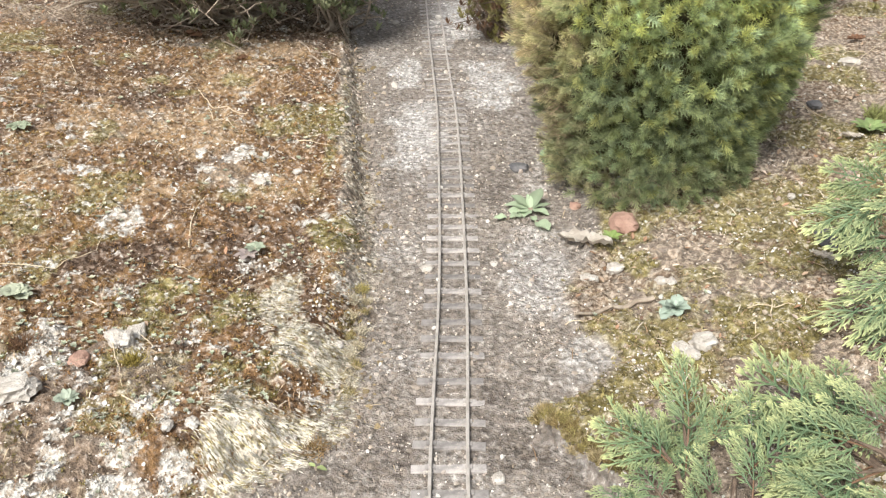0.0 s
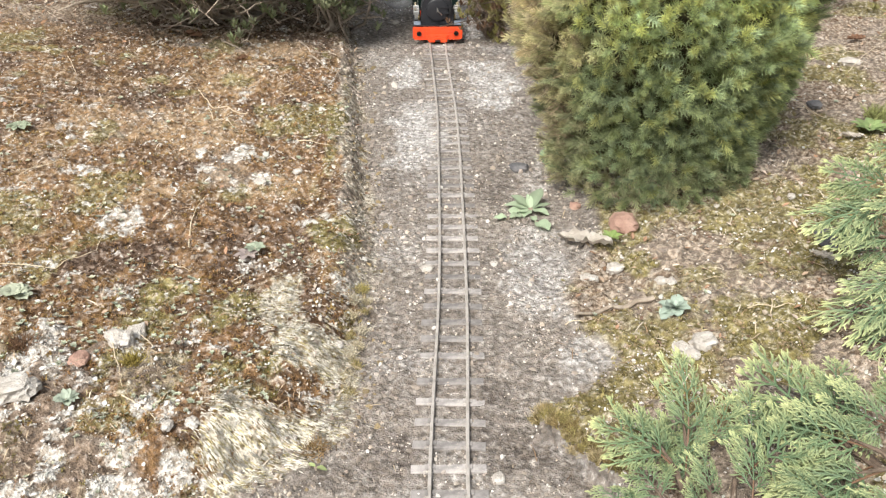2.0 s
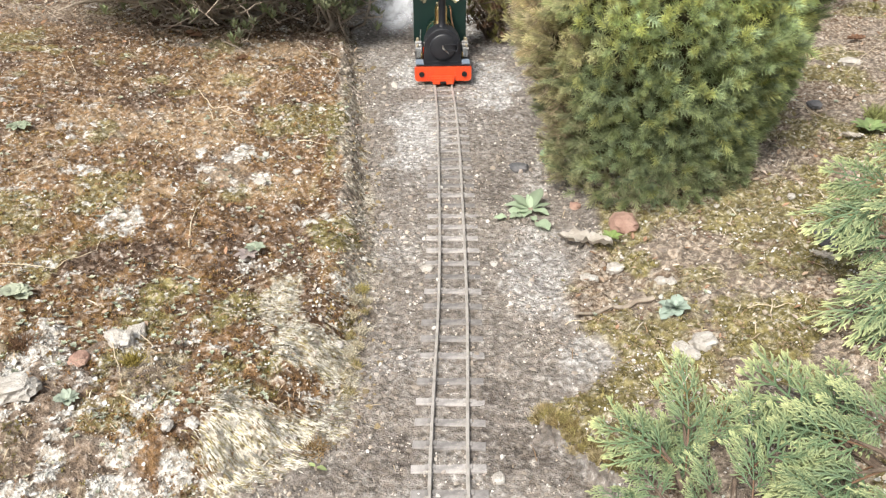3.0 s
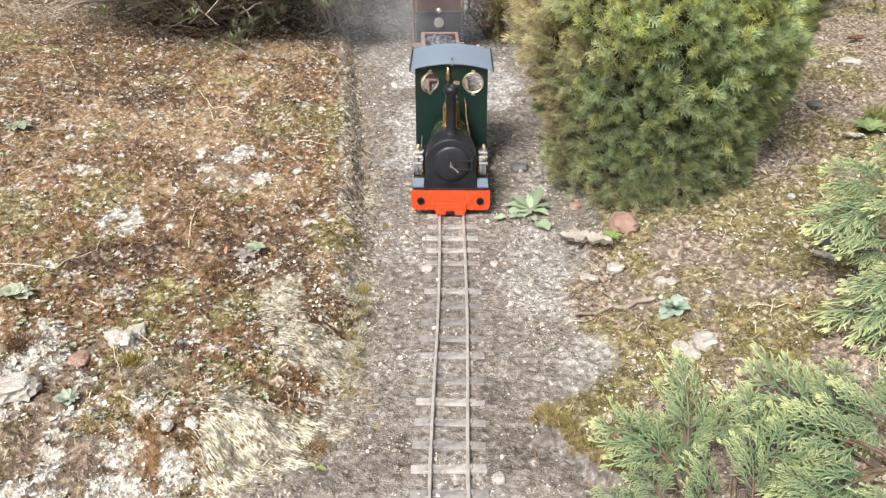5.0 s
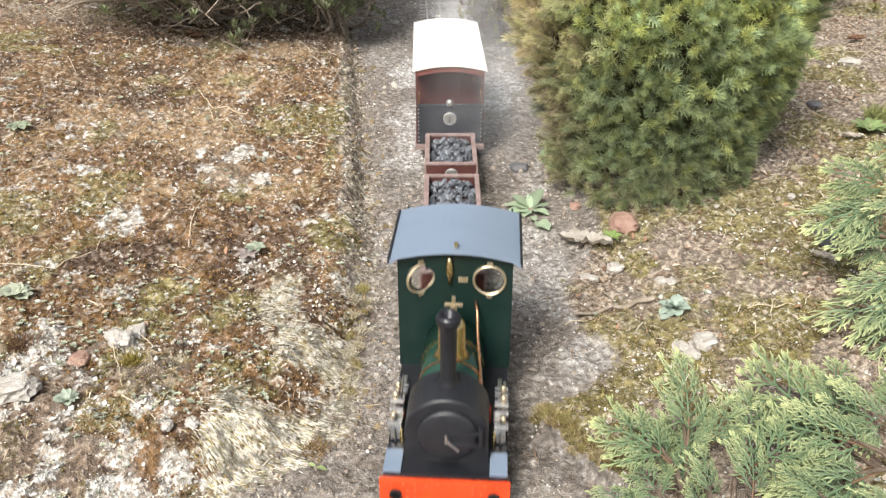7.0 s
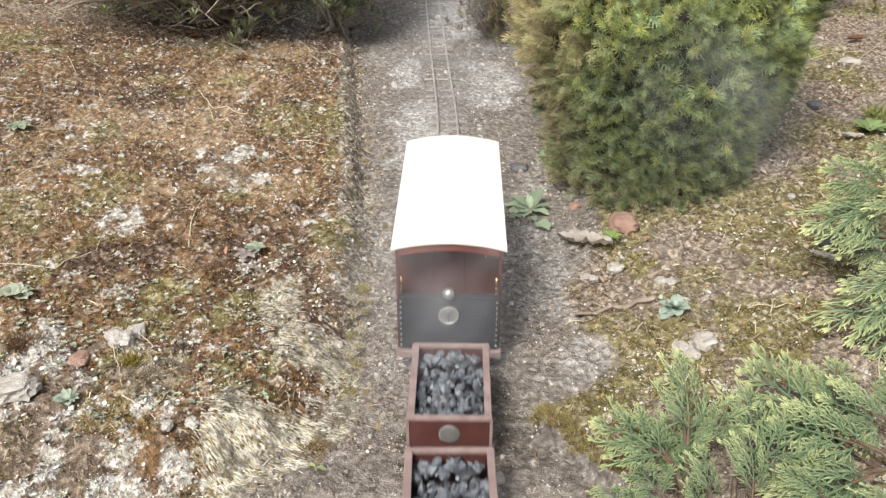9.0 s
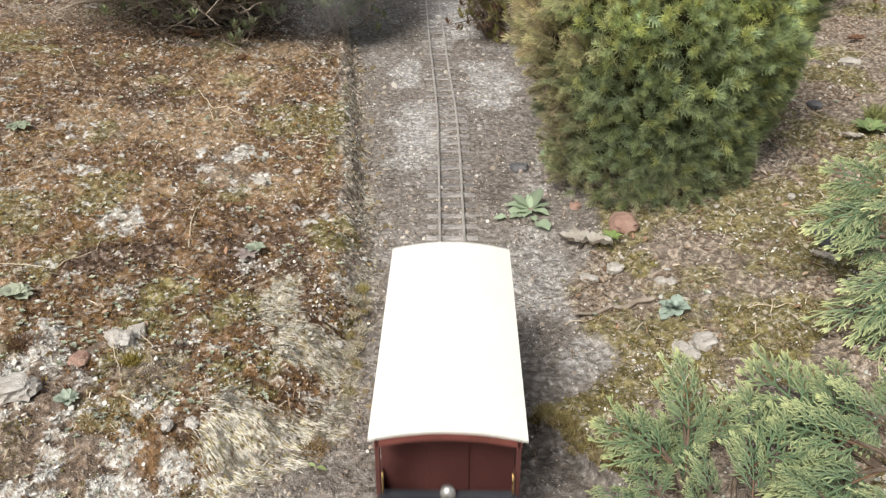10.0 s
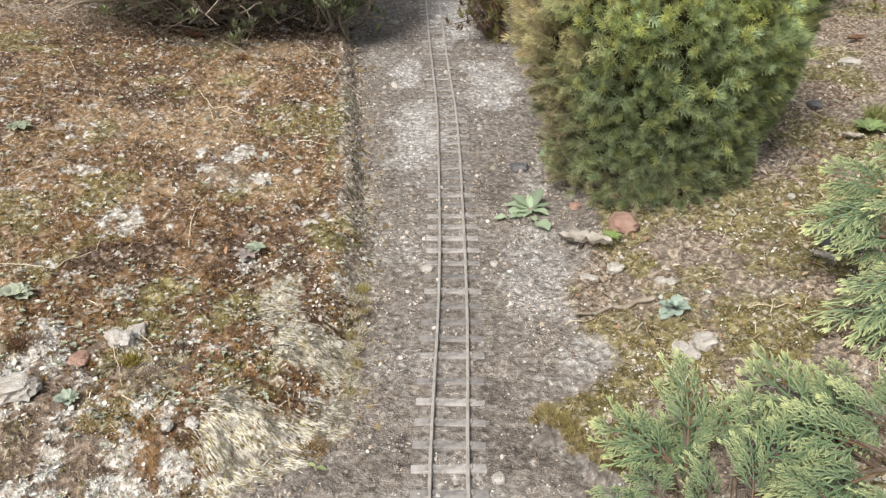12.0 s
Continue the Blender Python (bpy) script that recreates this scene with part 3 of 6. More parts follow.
# ---- the train: all vehicles run along -y, their fronts at y = 0 of their own space ----
def wheelset(parent, y, r=0.012, spokes=False):
    for s in (-1, 1):
        w = part("wheel", lathe([(0.002, -0.002), (r, -0.002), (r, 0.002), (0.002, 0.002)], (s * 0.01675, y, 0.007 + r), "x", 28), BLACK, parent)
        part("tyre", lathe([(r + 0.0012, -0.003 * s), (r + 0.0012, -0.002 * s), (r + 0.0002, -0.0018 * s), (r + 0.0002, 0.0022 * s)], (s * 0.01675, y, 0.007 + r), "x", 28), STEEL, w)
    part("axle", lathe([(0.002, -0.016), (0.002, 0.016)], (0, y, 0.007 + r), "x", 10), STEEL, parent)


def arched_sheet(half, y0, y1, z_edge, rise, thick, seg=16, lip=0.0):
    """A roof curved across, with thickness."""
    bm = bmesh.new()
    rows = []
    for y in (y0, y1):
        top, low = [], []
        for k in range(seg + 1):
            u = -1 + 2 * k / seg
            z = z_edge + rise * (1 - u * u)
            top.append(bm.verts.new((u * half, y, z)))
            low.append(bm.verts.new((u * half, y, z - thick - (lip if k in (0, seg) else 0))))
        rows.append((top, low))
    (t0, l0), (t1, l1) = rows
    for k in range(seg):
        bm.faces.new((t0[k], t0[k + 1], t1[k + 1], t1[k]))
        bm.faces.new((l0[k + 1], l0[k], l1[k], l1[k + 1]))
        bm.faces.new((t0[k + 1], t0[k], l0[k], l0[k + 1]))
        bm.faces.new((t1[k], t1[k + 1], l1[k + 1], l1[k]))
    for k in (0, seg):
        bm.faces.new((t0[k], t1[k], l1[k], l0[k]))
    bmesh.ops.recalc_face_normals(bm, faces=bm.faces)
    return bm


def holed_plate(outline_half, z0, z1, y0, y1, holes, top_rise=0.0, seg=28):
    """An upright plate across the track with round holes cut through it (2 holes at +-x)."""
    bm = bmesh.new()
    hx, hz, hr = holes
    for y in (y0, y1):
        for s in (-1, 1):
            # a ring of quads from the hole out to a rectangle that surrounds it
            x_in, x_out = 0.0, outline_half
            ring, rect = [], []
            for k in range(seg):
                a = 2 * math.pi * k / seg
                c, d = math.cos(a), math.sin(a)
                ring.append(bm.verts.new((s * (hx + hr * c), y, hz + hr * d)))
                tx = ((x_out - hx) if c > 0 else (hx - x_in)) / max(abs(c), 1e-6)
                tz = ((z1 - hz) if d > 0 else (hz - z0)) / max(abs(d), 1e-6)
                t = min(tx, tz)
                px, pz = hx + t * c, hz + t * d
                if d > 0 and tz <= tx:
                    pz += top_rise * (1 - (px / outline_half) ** 2)
                rect.append(bm.verts.new((s * px, y, pz)))
            for k in range(seg):
                bm.faces.new((ring[k], ring[(k + 1) % seg], rect[(k + 1) % seg], rect[k]))
            for kc in range(4):
                a = math.pi / 4 + kc * math.pi / 2
                x = s * (x_out if math.cos(a) > 0 else x_in)
                z = z1 if math.sin(a) > 0 else z0
                ks = [k for k in range(seg)]
                for k in ks:
                    p, q = rect[k].co, rect[(k + 1) % seg].co
                    on_side = abs(abs(p.x) - abs(x)) < 1e-6 or abs(abs(q.x) - abs(x)) < 1e-6
                    if on_side and (abs(p.x - q.x) > 1e-5 and abs(p.z - q.z) > 1e-5) and (p.z + q.z - 2 * hz) * (z - hz) > 0 and (abs(p.x) + abs(q.x) - 2 * hx) * (abs(x) - hx) > 0:
                        bm.faces.new((rect[k], rect[(k + 1) % seg], bm.verts.new((x, y, z))))
    bmesh.ops.remove_doubles(bm, verts=bm.verts, dist=1e-6)
    n = len(bm.verts)
    bmesh.ops.recalc_face_normals(bm, faces=bm.faces)
    return bm


def locomotive():
    thing = tagged(new("steam_locomotive"), "small green model steam locomotive with red buffer beam and black smokebox", "locomotive")
    beam = bmesh.new()
    prof = [(-0.0545, 0.039), (0.0545, 0.039), (0.0545, 0.0185)]
    prof += [(0.0545 - 0.007 * (1 - math.cos(a)), 0.0185 - 0.007 * math.sin(a)) for a in (0.4, 0.8, 1.2, math.pi / 2)]
    prof += [(-x, z) for x, z in prof[:1:-1]]
    f, b = [beam.verts.new((x, 0.0, z)) for x, z in prof], [beam.verts.new((x, 0.005, z)) for x, z in prof]
    beam.faces.new(f), beam.faces.new(b[::-1])
    for k in range(len(prof)):
        beam.faces.new((f[k], f[(k + 1) % len(prof)], b[(k + 1) % len(prof)], b[k]))
    bmesh.ops.recalc_face_normals(beam, faces=beam.faces)
    bp = part("buffer_beam", beam, RED, thing, "bright red riveted buffer beam")
    for s in (-1, 1):
        part("socket", lathe([(0.0052, -0.0022), (0.0052, 0.0), (0.0040, 0.0012), (0.0038, -0.0022)], (s * 0.041, -0.0004, 0.0255), "y", 24), HOLE_DARK, bp)
    rv = lathe([(0.0016, 0.0), (0.0014, -0.0008), (0.0006, -0.0014)], (0, 0, 0), "y", 8)
    rivet_mesh = bpy.data.meshes.new("rivet")
    rv.to_mesh(rivet_mesh)
    rv.free()
    rivet_mesh.materials.append(RED)
    places = [(x, 0.036) for x in np.linspace(-0.044, 0.044, 10)] + [(s * x, z) for s in (-1, 1) for x in (0.024, 0.031) for z in (0.029, 0.022, 0.014)]
    for x, z in places:
        r = new("rivet", rivet_mesh)
        r.parent = bp
        r.location = (x, 0.0002, z)
    bm = boxes((-0.022, 0.022, -0.005, 0.0, 0.011, 0.023), (-0.018, 0.018, -0.008, -0.004, 0.013, 0.019), bevel=0.001)
    box(bm, -0.02, -0.006, -0.010, -0.003, 0.008, 0.0145, bevel=0.0012)
    box(bm, 0.006, 0.02, -0.010, -0.003, 0.008, 0.0145, bevel=0.0012)
    part("coupling", bm, RED, thing, "red coupling block on the buffer beam")
    # solid dark block in place of an open, shaded pocket
    part("coupling_pocket", boxes((-0.005, 0.005, -0.0085, -0.003, 0.0095, 0.0135)), HOLE_DARK, thing)
    part("footplate", boxes((-0.052, 0.052, 0.005, 0.165, 0.0395, 0.0425), bevel=0.0006), BLACK, thing, "black footplate with a dull sheen")
    part("frame", boxes((-0.0255, -0.0215, 0.01, 0.26, 0.016, 0.0395), (0.0215, 0.0255, 0.01, 0.26, 0.016, 0.0395)), BLACK, thing)
    # smokebox with its saddle and door
    sb = part("smokebox", lathe([(0.030, 0.024), (0.0342, 0.024), (0.0355, 0.0255), (0.0355, 0.066), (0.034, 0.0665)], (0, 0, 0.0705), "y", 48), SMOKEBOX, thing, "matt black smokebox", smooth=False)
    bm = bmesh.new()
    pr = [(-0.036, 0.0425), (0.036, 0.0425), (0.035, 0.062), (0.03, 0.075), (-0.03, 0.075), (-0.035, 0.062)]
    a, b = [bm.verts.new((x, 0.0235, z)) for x, z in pr], [bm.verts.new((x, 0.0615, z)) for x, z in pr]
    bm.faces.new(a), bm.faces.new(b[::-1])
    for k in range(len(pr)):
        bm.faces.new((a[k], a[(k + 1) % 6], b[(k + 1) % 6], b[k]))
    bmesh.ops.recalc_face_normals(bm, faces=bm.faces)
    part("saddle", bm, SMOKEBOX, thing)
    door = part("smokebox_door", lathe([(0.0255, 0.024), (0.0255, 0.0215), (0.0235, 0.0198), (0.019, 0.0188), (0.012, 0.0182), (0.001, 0.018)], (0.001, 0, 0.071), "y", 40), SMOKEBOX, thing, "round black smokebox door")
    part("hinge", boxes((0.004, 0.030, 0.0165, 0.0195, 0.076, 0.0785), (0.004, 0.030, 0.0165, 0.0195, 0.064, 0.0665), (0.0275, 0.0305, 0.017, 0.024, 0.062, 0.081), bevel=0.0005), SMOKEBOX, door)
    hd = tube([(0.001, 0.0185, 0.071), (0.001, 0.0135, 0.071)], 0.0022, 10)
    tube([(0.001, 0.0145, 0.071), (0.011, 0.0135, 0.062)], 0.0011, 8, hd)
    tube([(0.001, 0.0155, 0.071), (0.0, 0.0145, 0.077)], 0.001, 8, hd)
    part("door_handle", hd, STEEL, door, "steel door handle")
    # chimney, boiler, dome and fittings
    part("chimney", lathe([(0.012, 0.100), (0.009, 0.106), (0.0074, 0.110), (0.0068, 0.118), (0.0072, 0.160), (0.0084, 0.163), (0.0102, 0.166), (0.0104, 0.170), (0.0088, 0.1735), (0.006, 0.1735), (0.0052, 0.16)], (0, 0.050, 0), "z", 32), BLACK, thing, "tall black chimney with a flared cap", smooth=True)
    part("boiler", lathe([(0.0285, 0.060), (0.0285, 0.158)], (0, 0, 0.0705), "y", 48), BOILER_GREEN, thing, "glossy green boiler", smooth=True)
    for y in (0.0685, 0.088, 0.122):
        part("boiler_band", lathe([(0.0292, y), (0.0292, y + 0.0035), (0.028, y + 0.0036)], (0, 0, 0.0705), "y", 48), COPPER if y < 0.1 else BRASS, thing)
    part("dome", lathe([(0.0165, 0.094), (0.0135, 0.099), (0.0122, 0.104), (0.0122, 0.126), (0.0108, 0.131), (0.007, 0.134), (0.003, 0.135)], (0, 0.104, 0), "z", 32), BRASS, thing, "polished brass dome", smooth=True)
    bm = lathe([(0.006, 0.096), (0.004, 0.102), (0.0035, 0.118), (0.003, 0.13)], (0, 0.134, 0), "z", 14)
    box(bm, -0.0085, 0.0085, 0.1325, 0.1355, 0.1275, 0.131, bevel=0.0008)
    box(bm, -0.0018, 0.0018, 0.132, 0.136, 0.129, 0.1375, bevel=0.0006)
    part("safety_valve", bm, AGED_BRASS, thing, "brass safety valve")
    bm = tube([(0.0195, 0.158, 0.118), (0.0215, 0.15, 0.113), (0.0225, 0.135, 0.096), (0.025, 0.11, 0.088), (0.027, 0.075, 0.083), (0.028, 0.055, 0.078), (0.029, 0.046, 0.068)], 0.0015, 8)
    part("steam_pipe", bm, COPPER, thing, "bent copper pipe along the boiler", smooth=True)
    part("whistle", lathe([(0.0014, 0.138), (0.0018, 0.145), (0.0032, 0.148), (0.0032, 0.16), (0.002, 0.162), (0.0026, 0.166)], (-0.005, 0.155, 0), "z", 14), BRASS, thing, "brass whistle", smooth=True)
    part("builder_plate", boxes((0.003, 0.012, 0.1575, 0.1585, 0.139, 0.1445), bevel=0.0003), AGED_BRASS, thing)
    for s in (-1, 1):
        part("front_plate", boxes((s * 0.0445 - 0.0075, s * 0.0445 + 0.0075, 0.006, 0.034, 0.0428, 0.0445), bevel=0.0004), ROOF_SHEEN, thing, "blue-grey plate on the footplate, sky sheen in its colour")
    part("handrail", tube([(-0.043, 0.07, 0.043), (-0.042, 0.072, 0.075), (-0.041, 0.075, 0.092)], 0.0009, 6), STEEL, thing)
    # cylinders and valve gear
    for s in (-1, 1):
        cyl = part("cylinder", lathe([(0.0085, 0.028), (0.010, 0.029), (0.010, 0.058), (0.0085, 0.059)], (s * 0.041, 0, 0.031), "y", 24), BLACK, thing)
        bm = boxes((s * 0.0445 - 0.002, s * 0.0445 + 0.002, 0.055, 0.13, 0.0465, 0.051), (s * 0.049 - 0.0012, s * 0.049 + 0.0012, 0.05, 0.12, 0.052, 0.056), (s * 0.047 - 0.0025, s * 0.047 + 0.0025, 0.066, 0.078, 0.043, 0.068),
                   (s * 0.045 - 0.005, s * 0.045 + 0.005, 0.046, 0.056, 0.0445, 0.06), (s * 0.050 - 0.002, s * 0.050 + 0.002, 0.085, 0.096, 0.045, 0.063), (s * 0.042 - 0.003, s * 0.042 + 0.003, 0.055, 0.062, 0.06, 0.066), bevel=0.0006)
        for dy, dz in ((0.046, 0.062), (0.052, 0.06), (0.06, 0.066), (0.068, 0.069), (0.075, 0.066), (0.09, 0.062), (0.1, 0.056), (0.11, 0.0535)):
            tube([(s * 0.040, dy, dz), (s * 0.052, dy, dz)], 0.0024, 8, bm)
        for dy in (0.045, 0.05, 0.063, 0.082):
            tube([(s * 0.0455, dy, 0.0445), (s * 0.0465, dy + 0.004, 0.068)], 0.0014, 6, bm)
        part("valve_gear", bm, STEEL, thing, "bright steel valve gear")
        for dy, dz in ((0.052, 0.066), (0.07, 0.074), (0.092, 0.068)):
            part("oil_cup", lathe([(0.0016, dz - 0.006), (0.0026, dz - 0.003), (0.0026, dz + 0.002), (0.0012, dz + 0.0035)], (s * 0.0475, dy, 0), "z", 10), AGED_BRASS, thing, "small brass oil cup")
        part("drain_cock", lathe([(0.0018, 0.043), (0.0022, 0.05), (0.0012, 0.056)], (s * 0.04, 0.046, 0), "z", 10), BRASS, thing)
        part("lubricator", boxes((s * 0.034 - 0.003, s * 0.034 + 0.003, 0.075, 0.085, 0.0425, 0.055), bevel=0.0008), RED, thing)
        part("main_rod", boxes((s * 0.0435 - 0.0015, s * 0.0435 + 0.0015, 0.06, 0.17, 0.022, 0.026), bevel=0.0005), STEEL, thing)
    for y in (0.085, 0.155, 0.22):
        wheelset(thing, y, 0.0165)
    # cab
    part("cab_front", holed_plate(0.0535, 0.0425, 0.1655, 0.1585, 0.1605, (0.032, 0.1425, 0.0135), 0.006), GREEN, thing, "dark green cab front with two round windows")
    for s in (-1, 1):
        rim = part("window_rim", lathe([(0.0135, 0.0), (0.0158, 0.0), (0.0158, -0.002), (0.0148, -0.003), (0.0135, -0.002), (0.0135, 0.0)], (s * 0.032, 0.1583, 0.1425), "y", 32, caps=False), AGED_BRASS, thing, "round brass window rim")
        if s < 0:
            rim.matrix_basis = Matrix.Translation((-0.032, 0.158, 0)) @ pose(0, 0, 0, 0, 0, 38) @ Matrix.Translation((0.032, -0.158, 0))
        part("pane", lathe([(0.0134, -0.0006), (0.0134, 0.0)], (s * 0.032, 0.158, 0.1425), "y", 32), GLASS, rim)
        for z in (0.1235, 0.1575):
            part("lug", boxes((s * 0.032 - 0.0028, s * 0.032 + 0.0028, 0.1562, 0.1583, z, z + 0.004), bevel=0.0006), AGED_BRASS, rim)
    for s in (-1, 1):
        bm = boxes((s * 0.0525 - 0.001, s * 0.0525 + 0.001, 0.1605, 0.262, 0.0425, 0.1), (s * 0.0525 - 0.001, s * 0.0525 + 0.001, 0.1605, 0.19, 0.1, 0.1655), (s * 0.0525 - 0.001, s * 0.0525 + 0.001, 0.245, 0.262, 0.1, 0.1655))
        part("cab_side", bm, GREEN, thing)
    part("cab_floor", boxes((-0.0515, 0.0515, 0.1605, 0.275, 0.0395, 0.0425)), BLACK, thing)
    part("cab_back", boxes((-0.0515, 0.0515, 0.262, 0.264, 0.0425, 0.06)), GREEN, thing)
    part("backhead", lathe([(0.027, 0.16), (0.027, 0.172), (0.024, 0.175)], (0, 0, 0.0705), "y", 32), BLACK, thing)
    part("cab_roof", arched_sheet(0.0605, 0.150, 0.252, 0.1645, 0.0095, 0.0015, lip=0.004), ROOF_SHEEN, thing, "dark curved cab roof with bluish sky sheen put in its colour", smooth=False)
    for s in (-1, 1):
        part("gutter", boxes((s * 0.0605 - 0.0012, s * 0.0605 + 0.0012, 0.150, 0.252, 0.1605, 0.1662), bevel=0.0005), BLACK, thing, "dark rolled roof edge")
    part("roof_lug", boxes((-0.0012, 0.0025, 0.157, 0.164, 0.176, 0.1785), bevel=0.0006), BRASS, thing)
    part("rear_beam", boxes((-0.0525, 0.0525, 0.27, 0.275, 0.012, 0.0395), bevel=0.0006), RED, thing)
    part("rear_coupling", boxes((-0.004, 0.004, 0.275, 0.312, 0.014, 0.018)), BLACK, thing)
    return thing


def coal_load(parent, y0, y1, half, z, seed):
    rng = np.random.RandomState(seed)
    pieces = []
    for k in range(6):
        tv, tf = stone_shape(100 + k, 1, 0.5)
        n = 42
        loc = np.stack([rng.uniform(-half, half, n), rng.uniform(y0, y1, n), np.zeros(n)], 1)
        loc[:, 2] = z + 0.004 * rng.rand(n) + 0.006 * (1 - (loc[:, 0] / half) ** 2)
        size = rng.uniform(0.0025, 0.0062, (n, 1)) * rng.uniform(0.35, 1.3, (n, 3))
        g = rng.uniform(0.04, 0.24, (n, 1))
        pieces.append(scatter(tv, tf, turn_mats(rng, n, math.pi, size), loc, g * np.array([[0.92, 1.0, 1.12]])))
    v, f, c = gather(pieces)
    ob = new("coal", raw_mesh("coal", v, f, COAL, c))
    ob.parent = parent
    ob["label"], ob["kind"] = "heap of broken coal lumps", "stuff"


def wagon(seed):
    thing = tagged(new("coal_wagon"), "small open wooden wagon loaded with coal", "wagon", "coal wagons behind the locomotive")
    h, L = 0.036, 0.113
    part("floor_panel", boxes((-h + 0.004, h - 0.004, 0.004, L - 0.004, 0.022, 0.025)), INNER_WOOD, thing)
    for s in (-1, 1):
        sp = part("side_panel", boxes((s * (h - 0.0025) - 0.0018, s * (h - 0.0025) + 0.0018, 0.004, L - 0.004, 0.022, 0.0585)), INNER_WOOD, thing)
        part("top_rail", boxes((s * (h - 0.002) - 0.0032, s * (h - 0.002) + 0.0032, 0.0, L, 0.0575, 0.0605), bevel=0.0006), TIMBER, thing, "pinkish brown timber rail")
        part("sole_bar", boxes((s * 0.026 - 0.003, s * 0.026 + 0.003, -0.002, L + 0.002, 0.016, 0.022), bevel=0.0005), TIMBER, thing)
        for y in (0.003, L / 2, L - 0.003):
            part("stake", boxes((s * (h + 0.0008) - 0.0014, s * (h + 0.0008) + 0.0014, y - 0.003, y + 0.003, 0.02, 0.058), bevel=0.0004), TIMBER, thing)
    for y in (0.0015, L - 0.0015):
        part("end_panel", boxes((-h + 0.001, h - 0.001, y - 0.0015, y + 0.0015, 0.02, 0.0575)), MAROON, thing)
        part("end_rail", boxes((-h - 0.001, h + 0.001, y - 0.0025, y + 0.0025, 0.0565, 0.0602), bevel=0.0006), TIMBER, thing)
    part("number_disc", lathe([(0.0095, 0.0), (0.0095, -0.001), (0.008, -0.0016)], (0, -0.0002, 0.042), "y", 24), SILVER, thing, "small round pewter disc")
    for y in (0.03, 0.083):
        wheelset(thing, y, 0.0095)
    part("coupling", boxes((-0.004, 0.004, -0.036, -0.001, 0.014, 0.018), (-0.009, 0.009, -0.006, -0.001, 0.011, 0.02), bevel=0.0006), BLACK, thing)
    coal_load(thing, 0.008, L - 0.008, h - 0.006, 0.046, seed)
    return thing


def coach():
    thing = tagged(new("passenger_coach"), "maroon model coach with open end balcony and plain cream roof", "railway coach")
    L, h = 0.272, 0.0515
    part("underframe", boxes((-0.054, 0.054, -0.004, L, 0.020, 0.028), bevel=0.0008), TIMBER, thing, "pinkish brown underframe")
    dash = part("dash_panel", boxes((-0.0505, 0.0505, 0.0, 0.003, 0.029, 0.092), bevel=0.0008), DASH, thing, "dark grey end panel below the opening")
    part("dash_rail", boxes((-0.0515, 0.0515, -0.0015, 0.0045, 0.089, 0.0935), bevel=0.0012), DASH, dash)
    disc = part("emblem", lathe([(0.0105, 0.0), (0.0105, -0.0012), (0.009, -0.0018), (0.0085, -0.0012)], (0, -0.0002, 0.0705), "y", 28), SILVER, dash, "round pewter emblem")
    part("emblem_mark", boxes((-0.0012, 0.0012, -0.0026, -0.001, 0.065, 0.076), bevel=0.0005), STEEL, disc)
    part("end_lamp", lathe([(0.0055, 0.0), (0.006, -0.004), (0.0035, -0.0065), (0.001, -0.007)], (0, 0.001, 0.0965), "y", 20), SILVER, thing, "small round silver lamp", smooth=True)
    # rivets along both sides of the dash
    rv = lathe([(0.0011, 0.0), (0.0008, -0.0008)], (0, 0, 0), "y", 6)
    rm = bpy.data.meshes.new("rivet")
    rv.to_mesh(rm)
    rv.free()
    rm.materials.append(SILVER)
    for s in (-1, 1):
        for z in np.linspace(0.034, 0.086, 9):
            r = new("rivet", rm)
            r.parent = dash
            r.location = (s * 0.0485, -0.0002, z)
    for s in (-1, 1):
        part("corner_post", boxes((s * 0.0505 - 0.0018, s * 0.0505 + 0.0018, -0.001, 0.0035, 0.0935, 0.146), bevel=0.0005), MAROON, thing)
        part("grab_rail", tube([(s * 0.047, -0.002, 0.096), (s * 0.047, -0.0045, 0.099), (s * 0.047, -0.0045, 0.113), (s * 0.047, -0.002, 0.116)], 0.0009, 6), BRASS, thing)
        side = part("side_wall", boxes((s * h - 0.001, s * h + 0.001, 0.0035, L - 0.004, 0.028, 0.088), (s * h - 0.001, s * h + 0.001, 0.0035, L - 0.004, 0.130, 0.1462)), MAROON, thing)
        for y in np.linspace(0.05, L - 0.008, 6):
            part("window_post", boxes((s * h - 0.0012, s * h + 0.0012, y - 0.004, y + 0.004, 0.088, 0.130)), MAROON, side)
    part("end_fascia", arched_sheet(0.0525, -0.001, 0.0035, 0.1485, 0.0075, 0.0105), FASCIA, thing, "red-brown curved fascia under the roof")
    bulk = part("bulkhead", boxes((-0.0505, 0.0505, 0.034, 0.037, 0.028, 0.147)), MAROON, thing, "maroon inner bulkhead")
    part("bulkhead_door", boxes((-0.016, 0.016, 0.0325, 0.034, 0.03, 0.138), bevel=0.0005), MAROON, bulk)
    part("bulkhead_handle", boxes((0.036, 0.038, 0.031, 0.034, 0.12, 0.127)), BRASS, bulk)
    part("far_end", boxes((-0.0505, 0.0505, L - 0.004, L - 0.001, 0.028, 0.147)), MAROON, thing)
    part("floor_panel", boxes((-0.05, 0.05, 0.003, L - 0.004, 0.0275, 0.029)), INNER_WOOD, thing)
    part("roof", arched_sheet(0.0565, -0.004, L, 0.1485, 0.008, 0.002), CREAM, thing, "plain cream painted roof", smooth=False)
    for y in (0.04, 0.075, L - 0.075, L - 0.04):
        wheelset(thing, y, 0.0095)
    part("coupling", boxes((-0.004, 0.004, -0.03, -0.004, 0.014, 0.018)), BLACK, thing)
    return thing


